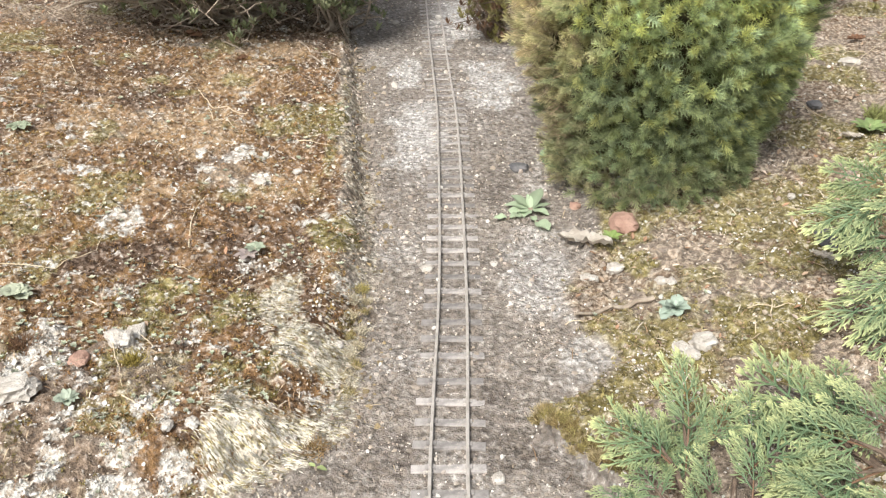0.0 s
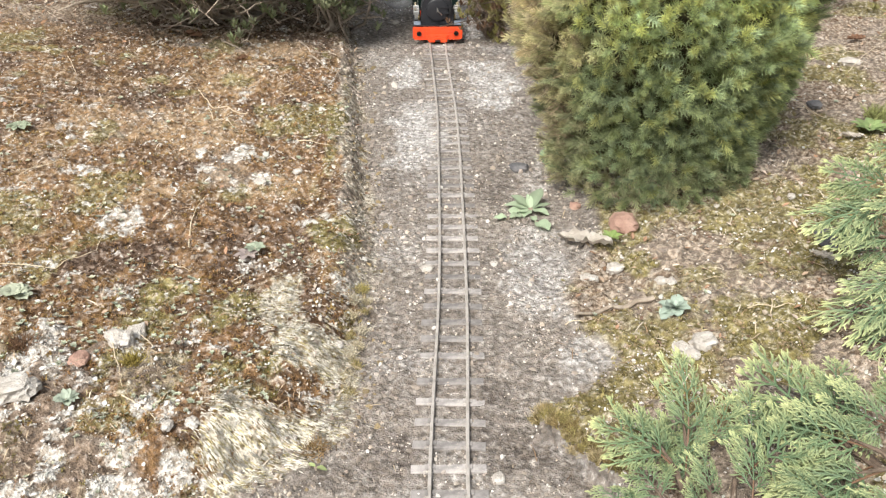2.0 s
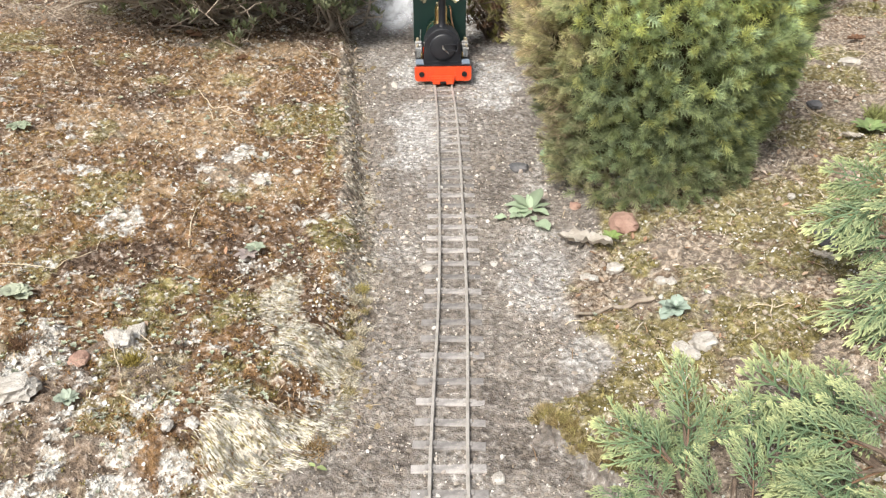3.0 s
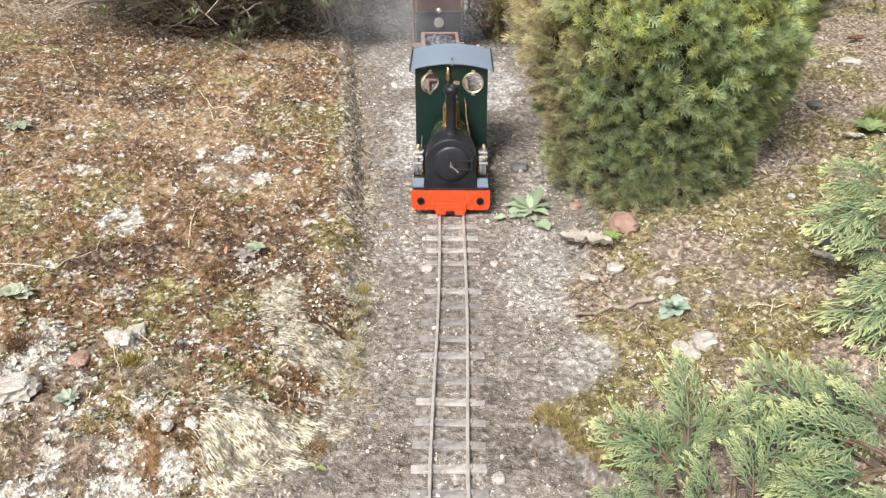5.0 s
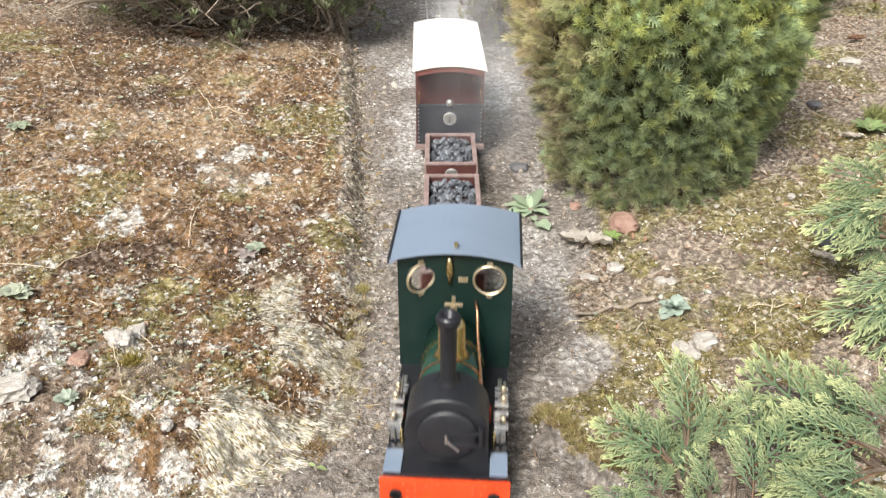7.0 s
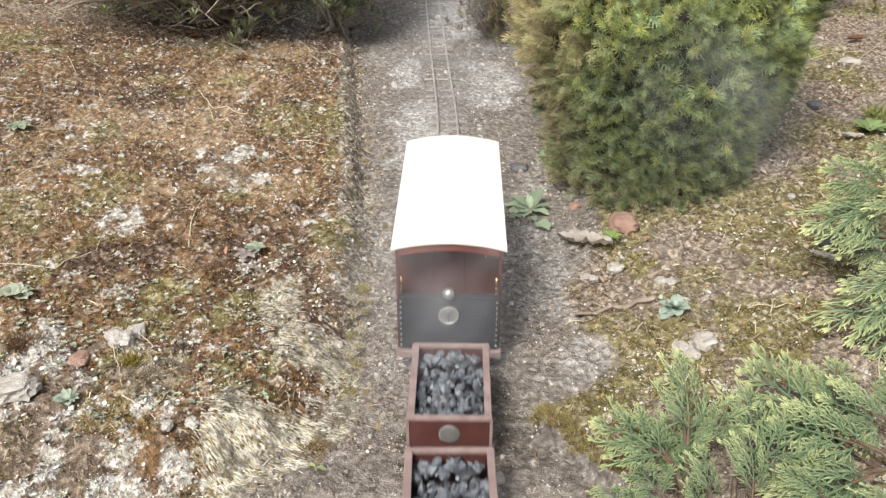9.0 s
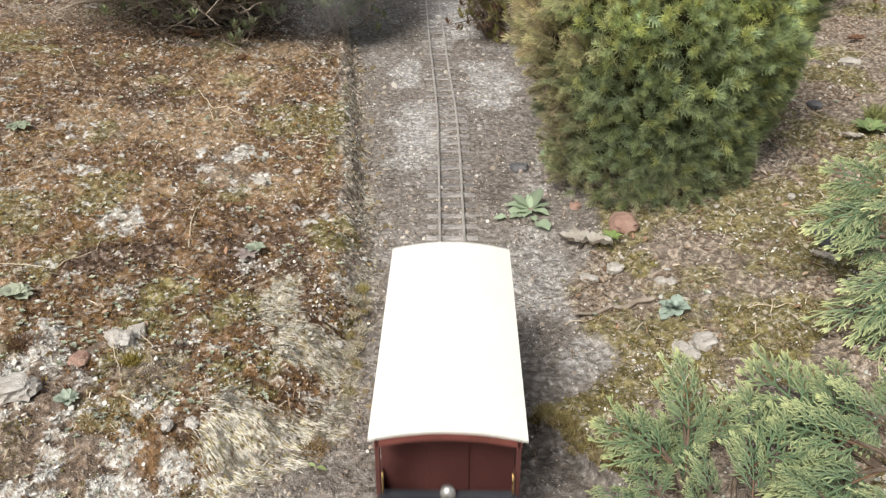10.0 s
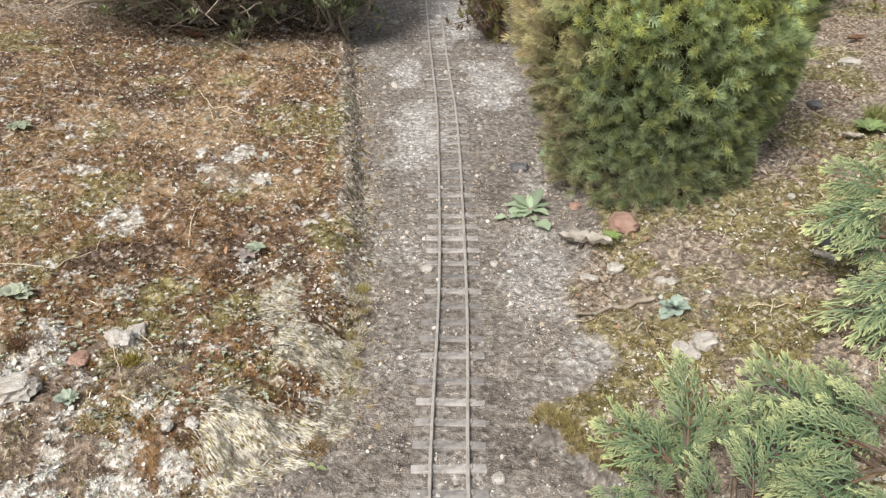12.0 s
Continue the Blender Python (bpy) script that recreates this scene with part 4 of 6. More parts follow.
LOCO = locomotive()
WAGONS = [wagon(1)]
WAGONS.append(copy_thing(WAGONS[0], Matrix.Identity(4)))
WAGONS.append(copy_thing(WAGONS[0], Matrix.Identity(4)))
COACH = coach()


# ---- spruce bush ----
# dark brown-green: the shade inside the bush put into a colour
DARK_CORE = surface("dark_core", (0.045, 0.05, 0.025), (0.12, 0.10, 0.06), 120, 0.95, spots=(0.14, 0.12, 0.06), spot_amount=0.58, relief=1.0, depth=0.006, spec=0.1)


def spruce():
    thing = tagged(new("spruce_bush"), "dense rounded dwarf spruce with green needles, browned on one side", "bush")
    rng = np.random.RandomState(12)
    cx, cy, base = 0.312, 1.305, land_z(0.312, 1.305)
    part("trunk", tube([(cx, cy, base - 0.02), (cx + 0.005, cy, base + 0.15), (cx, cy + 0.01, base + 0.34)], [0.016, 0.012, 0.004], 9), BARK, thing)

    def radius(z, ang):
        h = np.clip((z - base) / 0.56, 0, 1)
        r = 0.204 * (0.66 + 0.9 * h) * np.sqrt(np.clip(1 - h ** 2.6, 0, 1)) * 1.02
        r = np.minimum(r, 0.204)
        lump = 0.13 * (fbm(np.cos(ang) * 2 + 5, np.sin(ang) * 2 + z * 9, 1.6, 7, 3) - 0.5)
        low = 1 + 0.36 * np.clip(1 - h / 0.2, 0, 1) * np.clip(np.cos(ang + 2.1), 0, 1)
        hollow = 1 - 0.2 * np.clip(1 - h / 0.32, 0, 1) * np.clip(np.cos(ang - 2.95), 0, 1) ** 2
        return r * (1 + 2 * lump) * low * hollow

    # limbs
    for k in range(46):
        a, z = rng.uniform(0, 2 * np.pi), base + rng.uniform(0.02, 0.42)
        r = float(radius(np.array([z]), np.array([a]))[0]) * 0.86
        d = Vector((math.cos(a), math.sin(a), 0))
        o = Vector((cx, cy, z))
        limb = tube([o, o + d * r * 0.5 + Vector((0, 0, 0.01)), o + d * r + Vector((0, 0, 0.035))], [0.005, 0.0035, 0.0015], 5)
        part("limb", limb, BARK, thing)
    # a dark core added to stand in for the shaded gaps between shoots
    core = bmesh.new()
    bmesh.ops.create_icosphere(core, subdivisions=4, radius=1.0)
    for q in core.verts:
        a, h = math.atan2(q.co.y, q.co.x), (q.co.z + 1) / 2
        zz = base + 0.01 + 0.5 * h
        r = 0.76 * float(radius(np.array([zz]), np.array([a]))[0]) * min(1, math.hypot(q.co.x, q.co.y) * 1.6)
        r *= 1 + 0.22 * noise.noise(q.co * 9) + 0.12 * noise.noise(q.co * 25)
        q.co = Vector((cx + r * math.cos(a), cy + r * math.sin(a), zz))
    part("core_filler", core, DARK_CORE, thing, "dark filler core standing in for the shaded inside of the bush")
    # a shoot: needles set all round a short twig
    tv, tf, sh = [], [], []
    r2 = np.random.RandomState(3)
    for k in range(32):
        s = 0.05 + 0.95 * k / 31
        a = k * 2.4
        lean = 1.1 - 0.65 * s
        d = np.array([math.cos(lean), math.sin(lean) * math.cos(a), math.sin(lean) * math.sin(a)])
        d /= np.linalg.norm(d)
        p0 = np.array([s * 1.0, 0, 0])
        ln = 0.85 * (1.0 - 0.3 * s) * r2.uniform(0.85, 1.15)
        side = np.cross(d, [0.3, 0.5, 0.8])
        side *= 0.036 / np.linalg.norm(side)
        up = np.cross(d, side)
        n = len(tv)
        tv += [p0 + side, p0 - side, p0 + up, p0 + d * ln]
        tf += [[n, n + 1, n + 3], [n + 1, n + 2, n + 3], [n + 2, n, n + 3]]
        # shading put in the colour: needle bases dark, tips bright
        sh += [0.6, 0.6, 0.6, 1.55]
    n = 7600
    ang = rng.uniform(0, 2 * np.pi, n)
    ang = np.where(rng.rand(n) < 0.45, rng.uniform(-np.pi, 0, n), ang)
    z = base + 0.012 + 0.02 * np.clip(np.cos(ang), 0, 1) + 0.53 * rng.rand(n) ** 1.15
    depth = 1.0 - 0.2 * rng.rand(n) ** 1.3
    r = radius(z, ang) * depth
    loc = np.stack([cx + r * np.cos(ang), cy + r * np.sin(ang), z], 1)
    h = (z - base) / 0.56
    out = np.stack([np.cos(ang), np.sin(ang), 0.05 + 0.9 * h], 1) + rng.normal(0, 0.42, (n, 3))
    size = rng.uniform(0.013, 0.021, (n, 1)) * np.ones((n, 3))
    brown = step(-np.cos(ang) - 0.35 * np.sin(ang) + 0.45 * (fbm(ang * 3, z * 30, 1, 17, 2) - 0.5), 0.80, 1.08) * step(z - base, 0.42, 0.25)
    under = step(z - base, 0.09, 0.02) * 0.6
    brown = np.maximum(brown, under * (rng.rand(n) < 0.6))
    # shoots are darker low down and paler higher up
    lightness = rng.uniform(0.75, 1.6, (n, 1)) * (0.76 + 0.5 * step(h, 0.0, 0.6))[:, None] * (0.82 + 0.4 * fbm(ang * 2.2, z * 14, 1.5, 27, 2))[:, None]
    mixn = rng.rand(n, 1)
    green = np.array([[0.29, 0.335, 0.14]]) * (1 - mixn) + np.array([[0.29, 0.36, 0.21]]) * mixn
    tip = (rng.rand(n, 1) < 0.08 + 0.3 * step(h, 0.15, 0.5)[:, None])
    green = np.where(tip, np.array([[0.40, 0.42, 0.16]]), green)
    bcol = np.array([[0.46, 0.39, 0.25]]) * (1 - mixn) + np.array([[0.42, 0.41, 0.21]]) * mixn
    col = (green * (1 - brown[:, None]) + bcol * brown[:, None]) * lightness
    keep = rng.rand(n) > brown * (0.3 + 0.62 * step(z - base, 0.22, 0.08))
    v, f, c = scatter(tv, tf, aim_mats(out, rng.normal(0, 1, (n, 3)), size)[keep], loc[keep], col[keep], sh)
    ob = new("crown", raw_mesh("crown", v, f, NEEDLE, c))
    ob.parent = thing
    ob["kind"] = "stuff"
    # bare brown twiglets on the withered side
    n = 1100
    ang = rng.uniform(2.45, 3.75, n)
    z = base + rng.uniform(0.0, 0.3, n)
    r = radius(z, ang) * rng.uniform(0.75, 1.02, n)
    loc = np.stack([cx + r * np.cos(ang), cy + r * np.sin(ang), z], 1)
    loc[:, 2] = np.maximum(loc[:, 2], land(loc[:, 0], loc[:, 1]) + 0.002)
    d = np.stack([np.cos(ang), np.sin(ang), rng.normal(0, 0.5, n)], 1) + rng.normal(0, 0.4, (n, 3))
    bits = [[0, 0.03, 0], [0, -0.03, 0.02], [0, 0, -0.03], [1, 0, 0]], [[0, 1, 3], [1, 2, 3], [2, 0, 3]]
    v, f, c = scatter(*bits, aim_mats(d, rng.normal(0, 1, (n, 3)), rng.uniform(0.012, 0.032, (n, 1)) * np.array([[1, 0.8, 0.8]])), loc, rng.uniform(0.6, 1.3, (n, 1)) * np.array([[0.33, 0.245, 0.16]]))
    ob = new("dry_brush", raw_mesh("dry_brush", v, f, DRY, c))
    ob.parent = thing
    ob["kind"], ob["label"] = "stuff", "bare brown twiglets"


spruce()


# ---- cypress shrubs with flat fan sprays ----
def spray_mesh(seed):
    """One flat, lacy spray along +x, its face to +z, about 1 long: curved cords that fork, drooping to pale tips."""
    r = np.random.RandomState(seed)
    v, f, c = [], [], []
    deep, pale, stem = np.array([0.14, 0.22, 0.118]), np.array([0.73, 0.76, 0.37]), np.array([0.22, 0.13, 0.08])

    def cord(pts, widths, tips, woody=False):
        n0, g = len(v), r.uniform(0.82, 1.18)
        for i, (p, w, t) in enumerate(zip(pts, widths, tips)):
            q, o = np.array(pts[min(i + 1, len(pts) - 1)]), np.array(pts[max(i - 1, 0)])
            d = (q - o)[:2]
            d = d / max(np.linalg.norm(d), 1e-6)
            nx, ny = -d[1] * w, d[0] * w
            v.extend([(p[0] + nx, p[1] + ny, p[2]), (p[0] - nx, p[1] - ny, p[2]), (p[0], p[1], p[2] + 0.8 * w)])
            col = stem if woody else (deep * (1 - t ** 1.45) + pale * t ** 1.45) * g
            # cord sides a little darker than the ridge
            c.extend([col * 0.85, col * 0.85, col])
        for i in range(len(pts) - 1):
            a, b = n0 + 3 * i, n0 + 3 * i + 3
            for j in range(3):
                k = (j + 1) % 3
                f.extend([[a + j, a + k, b + k], [a + j, b + k, b + j]])

    def finger(p, a, ln, curl, tip0, tip1, fork):
        q, pts = np.array(p, float), [tuple(p)]
        for i in range(3):
            s = (i + 1) / 3
            q = q + ln / 3 * np.array([math.cos(a + curl * s), math.sin(a + curl * s), 0.12 - 0.75 * s])
            pts.append(tuple(q))
            if fork and i == 0:
                for side in (1, -1):
                    finger(q, a + side * r.uniform(0.5, 0.75), ln * r.uniform(0.42, 0.62), -side * 0.4, tip0 + 0.3 * (tip1 - tip0), tip1, False)
        cord(pts, (0.0085, 0.0105, 0.0108, 0.006), (tip0, tip0 + 0.25 * (tip1 - tip0), tip0 + 0.7 * (tip1 - tip0), tip1))

    def lateral(p, ang, length, curl, tip):
        n = max(3, int(length / 0.092))
        q, a, pts = np.array(p, float), ang, [tuple(p)]
        for k in range(n):
            s = (k + 1) / n
            a += curl / n + r.normal(0, 0.05)
            q = q + length / n * np.array([math.cos(a), math.sin(a), 0.25 - 1.15 * s])
            pts.append(tuple(q))
            for side in (1, -1):
                finger(q, a + side * r.uniform(0.6, 0.95), (0.23 - 0.1 * s) * r.uniform(0.75, 1.2), -side * r.uniform(0.5, 1.1), tip * 0.35 * s, min(1, tip * (0.5 + 0.6 * s)), s < 0.7)
        finger(q, a, 0.11, 0, tip * 0.5, tip, True)
        cord(pts, [0.011] * len(pts), [0.3 * tip * k / n for k in range(len(pts))])

    q, a, n, pts = np.zeros(3), 0.0, 7, [(0.0, 0.0, 0.0)]
    bend = r.uniform(-0.6, 0.6)
    for k in range(n):
        s = (k + 1) / n
        a += bend / n
        q = q + 1.0 / n * np.array([math.cos(a), math.sin(a), 0.12 - 0.5 * s])
        pts.append(tuple(q))
        for side in (1, -1):
            if k < n - 1 and k >= 1:
                lateral(q + np.array([0, 0, r.normal(0, 0.02)]), a + side * r.uniform(0.8, 1.2), (0.62 * (1 - 0.62 * s) + 0.1) * r.uniform(0.75, 1.2), -side * r.uniform(-0.2, 1.1), 0.55 + 0.45 * s)
    lateral(q, a, 0.17, 0, 1.0)
    cord(pts[:4], (0.016, 0.015, 0.014, 0.012), (0, 0, 0, 0), True)
    cord(pts[3:], [0.013] * (len(pts) - 3), [0.1] * (len(pts) - 3))
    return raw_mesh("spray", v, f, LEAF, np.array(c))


SPRAYS = [spray_mesh(k) for k in range(5)]


def cypress(label, root, tips, seed, spare):
    thing = tagged(new("cypress_shrub"), label, "shrub")
    rng = np.random.RandomState(seed)
    for a, b in tips:
        a, b = Vector(a), Vector(b)
        ln = (b - a).length * 0.95
        stem = tube([Vector(root), (Vector(root) + a) / 2 + Vector((0, 0, -0.012)), a, a + (b - a) * 0.4], [0.005, 0.0035, 0.0022, 0.0008], 6)
        part("branch", stem, BARK, thing)
        for k in range(spare):
            d = (b - a).normalized()
            up = (Vector((0, -0.45, 0.9)) - d * Vector((0, -0.45, 0.9)).dot(d)).normalized()
            m = Matrix((d, up.cross(d), up)).transposed()
            swing = rng.uniform(-0.3, 0.3) if k == 0 else rng.uniform(-0.8, 0.8)
            m = m @ Euler((rng.uniform(-0.55, 0.55), rng.uniform(-0.25, 0.35), swing)).to_matrix()
            size = ln * (1 if k == 0 else rng.uniform(0.6, 0.95))
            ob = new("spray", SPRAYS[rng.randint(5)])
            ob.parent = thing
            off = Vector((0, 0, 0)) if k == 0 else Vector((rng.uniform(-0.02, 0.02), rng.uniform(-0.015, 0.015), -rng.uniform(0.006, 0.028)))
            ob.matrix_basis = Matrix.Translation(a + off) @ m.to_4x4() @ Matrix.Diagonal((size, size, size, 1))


cypress("bright yellow-green cypress shrub with fan-shaped sprays", (0.215, 0.47, 0.02),
        [((0.207, 0.589, 0.050), (0.204, 0.641, 0.100)), ((0.191, 0.560, 0.055), (0.163, 0.615, 0.080)), ((0.219, 0.589, 0.050), (0.248, 0.608, 0.080)), ((0.238, 0.555, 0.050), (0.295, 0.613, 0.070)),
         ((0.207, 0.513, 0.060), (0.208, 0.549, 0.085)), ((0.175, 0.51, 0.060), (0.150, 0.555, 0.080)), ((0.242, 0.523, 0.050), (0.258, 0.573, 0.070)), ((0.2, 0.56, 0.045), (0.222, 0.6, 0.075))], 5, 2)
cypress("yellow-green cypress shrub with reddish stems", (0.42, 0.56, 0.03),
        [((0.346, 0.596, 0.050), (0.302, 0.648, 0.110)), ((0.338, 0.606, 0.060), (0.351, 0.649, 0.100)), ((0.365, 0.577, 0.060), (0.296, 0.585, 0.090)), ((0.361, 0.557, 0.060), (0.281, 0.523, 0.080)),
         ((0.392, 0.606, 0.060), (0.342, 0.602, 0.100)), ((0.309, 0.523, 0.050), (0.277, 0.546, 0.070)), ((0.362, 0.523, 0.050), (0.331, 0.533, 0.070)), ((0.38, 0.6, 0.07), (0.4, 0.64, 0.09))], 6, 2)
cypress("tall green cypress shrub with pale fan sprays", (0.58, 0.86, 0.05),
        [((0.512, 0.897, 0.120), (0.420, 0.904, 0.120)), ((0.514, 0.914, 0.140), (0.445, 0.94, 0.150)), ((0.510, 0.868, 0.100), (0.438, 0.899, 0.100)), ((0.515, 0.80, 0.085), (0.44, 0.83, 0.095)),
         ((0.51, 0.79, 0.080), (0.412, 0.811, 0.080)), ((0.51, 0.76, 0.060), (0.435, 0.783, 0.060)), ((0.53, 0.86, 0.15), (0.47, 0.88, 0.16)), ((0.53, 0.9, 0.19), (0.48, 0.93, 0.2))], 7, 2)


# ---- shrubs at the far end ----
def leaf_shape(width=0.34, fold=0.1, curl=0.12, seg=5):  # a leaf along +x, 1 long
    v, f = [], []
    for k in range(seg + 1):
        s = k / seg
        w = width * math.sin(math.pi * min(1, 0.08 + 0.9 * s)) ** 0.75 * (1 if k < seg else 0.35)
        z = curl * s * s
        v += [(s, -w, z + fold * w), (s, 0, z - 0.02), (s, w, z + fold * w)]
    for k in range(seg):
        a, b = 3 * k, 3 * k + 3
        f += [[a, b, b + 1, a + 1], [a + 1, b + 1, b + 2, a + 2]]
    return np.array(v), np.array(f)


def woody_shrub(name, label, root, reach, n_limbs, n_rosettes, seed, tones, leaf_len, low, high, bark):
    thing = tagged(new(name), label, "shrub")
    rng = np.random.RandomState(seed)
    ends = []
    for k in range(n_limbs):
        a = rng.uniform(0, 2 * np.pi)
        r = rng.uniform(0.35, 1.0)
        goal = Vector((root[0] + reach[0] * r * math.cos(a), root[1] + reach[1] * r * math.sin(a), 0))
        zg = land_z(goal.x, goal.y)
        goal.z = zg + (rng.uniform(low, low + 0.08) if rng.rand() < 0.4 else rng.uniform(low, high))
        start = Vector((root[0] + rng.uniform(-0.3, 0.3) * reach[0], root[1] + rng.uniform(-0.1, 0.3) * reach[1], 0))
        start.z = land_z(start.x, start.y) - 0.01
        mid = start.lerp(goal, 0.5) + Vector((rng.normal(0, 0.03), rng.normal(0, 0.03), 0.05 + 0.04 * rng.rand()))
        pts = []
        for s in np.linspace(0, 1, 10):
            p = start.lerp(mid, s).lerp(mid.lerp(goal, s), s) + Vector(rng.normal(0, 0.006, 3))
            p.z = max(p.z, land_z(p.x, p.y) + 0.002)
            pts.append(p)
        th = rng.uniform(0.0022, 0.0055)
        part("branch", tube(pts, [th * (1 - 0.75 * s) for s in np.linspace(0, 1, 10)], 6), bark, thing, smooth=True)
        ends += pts[5:]
        for j in range(3):
            p = pts[rng.randint(4, 9)]
            q = p + Vector((rng.normal(0, 0.05), rng.normal(-0.02, 0.05), rng.normal(0.02, 0.03)))
            q.z = max(q.z, land_z(q.x, q.y) + 0.004)
            part("twig", tube([p, p.lerp(q, 0.5) + Vector(rng.normal(0, 0.006, 3)), q], [0.0016, 0.0012, 0.0006], 5), bark, thing)
            ends += [q, q]
    tv, tf = leaf_shape(0.2, 0.2, 0.1, 2)
    locs, dirs, ups, cols = [], [], [], []
    for k in range(n_rosettes):
        p = np.array(ends[rng.randint(len(ends))]) + rng.normal(0, 0.014, 3)
        # large shrub: most rosettes sit in an unseen canopy that shades the ground
        if rng.rand() < (0.975 if n_rosettes > 1000 else 0.3):
            a, r = rng.uniform(0, 2 * np.pi), math.sqrt(rng.rand())
            p = np.array([root[0] + reach[0] * r * math.cos(a), root[1] + reach[1] * r * math.sin(a), 0])
            p[2] = land_z(p[0], p[1]) + rng.uniform(max(low + 0.08, 0.15), high + 0.1)
        p[2] = max(p[2], land_z(p[0], p[1]) + 0.006)
        axis = np.array([rng.normal(0, 0.35), rng.normal(-0.2, 0.35), 1.0])
        tone = np.array(tones[rng.randint(len(tones))]) * rng.uniform(0.75, 1.25)
        for j in range(8):
            a = 2.4 * j
            locs.append(p + axis * 0.0012 * j)
            dirs.append(np.array([math.cos(a), math.sin(a), 0.35 + 0.1 * j]) + 0.3 * axis)
            ups.append(axis)
            cols.append(tone * rng.uniform(0.85, 1.15))
    n = len(locs)
    v, f, c = scatter(tv, tf, aim_mats(np.array(dirs), np.array(ups), rng.uniform(0.8, 1.2, (n, 1)) * leaf_len), np.array(locs), np.array(cols))
    ob = new("crown", raw_mesh("crown", v, f, LEAF, c))
    ob.parent = thing
    ob["kind"] = "stuff"


woody_shrub("evergreen_shrub", "low spreading shrub with bare twisted stems and pale leaf rosettes", (-0.53, 2.04), (0.40, 0.36), 64, 6500, 21, [(0.25, 0.29, 0.15), (0.33, 0.36, 0.22), (0.2, 0.23, 0.12)], 0.017, 0.015, 0.3, PALE_BARK)
woody_shrub("evergreen_shrub", "leafy arm of a shrub with pale green rosettes beside the track", (-0.235, 1.95), (0.12, 0.17), 16, 230, 22, [(0.28, 0.32, 0.17), (0.33, 0.36, 0.22), (0.2, 0.23, 0.12)], 0.016, 0.03, 0.15, PALE_BARK)
woody_shrub("heather_bush", "small brownish heather bush beside the track", (0.125, 2.02), (0.065, 0.1), 26, 420, 23, [(0.2, 0.18, 0.07), (0.16, 0.14, 0.06), (0.27, 0.25, 0.09), (0.17, 0.1, 0.06)], 0.011, 0.03, 0.16, BARK)
woody_shrub("dead_fern", "low clump of brown withered fern", (0.86, 2.12), (0.1, 0.08), 12, 90, 24, [(0.3, 0.17, 0.07), (0.22, 0.13, 0.06), (0.2, 0.19, 0.07)], 0.016, 0.01, 0.07, BARK)


# ---- loose stones, leaves, weeds and twigs ----
def stone(label, x, y, size, mat, flat=0.6, seed=0, sharp=0.34):
    rng = np.random.RandomState(seed)
    v, f = stone_shape(seed + 40, 3, sharp)
    v = np.sign(v) * np.abs(v) ** 0.8
    v = v * (1 + 0.05 * np.random.RandomState(seed).normal(0, 1, (len(v), 1)))
    v = v * np.array([0.55, 0.45, 0.45 * flat]) * size
    a = rng.uniform(0, 6.28)
    v = v @ np.array([[math.cos(a), math.sin(a), 0], [-math.sin(a), math.cos(a), 0], [0, 0, 1]])
    ob = tagged(new("stone", raw_mesh("stone", v, f, mat)), label, "stone")
    ob.location = (x, y, land_z(x, y) + 0.25 * size * flat)


for k, (x, y, s) in enumerate([(0.281, 0.806, 0.026), (0.257, 0.796, 0.019), (0.264, 0.78, 0.014), (-0.403, 0.68, 0.032), (-0.333, 0.772, 0.026), (-0.324, 0.791, 0.021), (-0.39, 0.69, 0.016), (0.214, 0.975, 0.021), (0.180, 0.955, 0.018), (0.261, 0.93, 0.014), (0.272, 0.925, 0.012)]):
    stone("rough whitish stone on the mossy ground", x, y, s, MOSS_STONE, 0.75, k, 0.5)
for k, (x, y, s) in enumerate([(-0.576, 1.311, 0.014), (-0.366, 1.275, 0.02), (-0.259, 1.169, 0.016), (-0.157, 1.078, 0.012), (-0.229, 0.646, 0.013), (-0.112, 0.804, 0.011), (0.065, 0.998, 0.01), (-0.02, 0.982, 0.014), (0.05, 0.61, 0.013), (-0.14, 0.654, 0.008), (-0.114, 2.154, 0.018), (0.483, 1.133, 0.012), (0.304, 1.169, 0.009), (0.38, 1.13, 0.008), (-0.25, 0.64, 0.012), (-0.21, 1.2, 0.012), (-0.48, 1.25, 0.011), (-0.35, 1.03, 0.01)]):
    stone("small pale pebble lying on the ground", x, y, s, MOSS_STONE, 0.65, 60 + k)
stone("flat reddish stone beside the spruce", 0.243, 1.085, 0.04, RED_STONE, 0.6, 31, 0.2)
stone("tan pebble under the spruce", 0.188, 1.157, 0.014, RED_STONE, 0.8, 32)
stone("brownish stone half sunk in the moss", -0.365, 0.739, 0.022, RED_STONE, 0.5, 33)
stone("flat grey slate piece", 0.5, 1.005, 0.055, SLATE, 0.28, 34)
stone("dark lump of earth beside the bush", 0.118, 1.29, 0.026, SLATE, 0.5, 35)
stone("grey stone in the dry grass", 0.641, 1.486, 0.025, SLATE, 0.5, 36)
stone("pale stone among dry twigs", 0.794, 1.719, 0.035, MOSS_STONE, 0.4, 37)


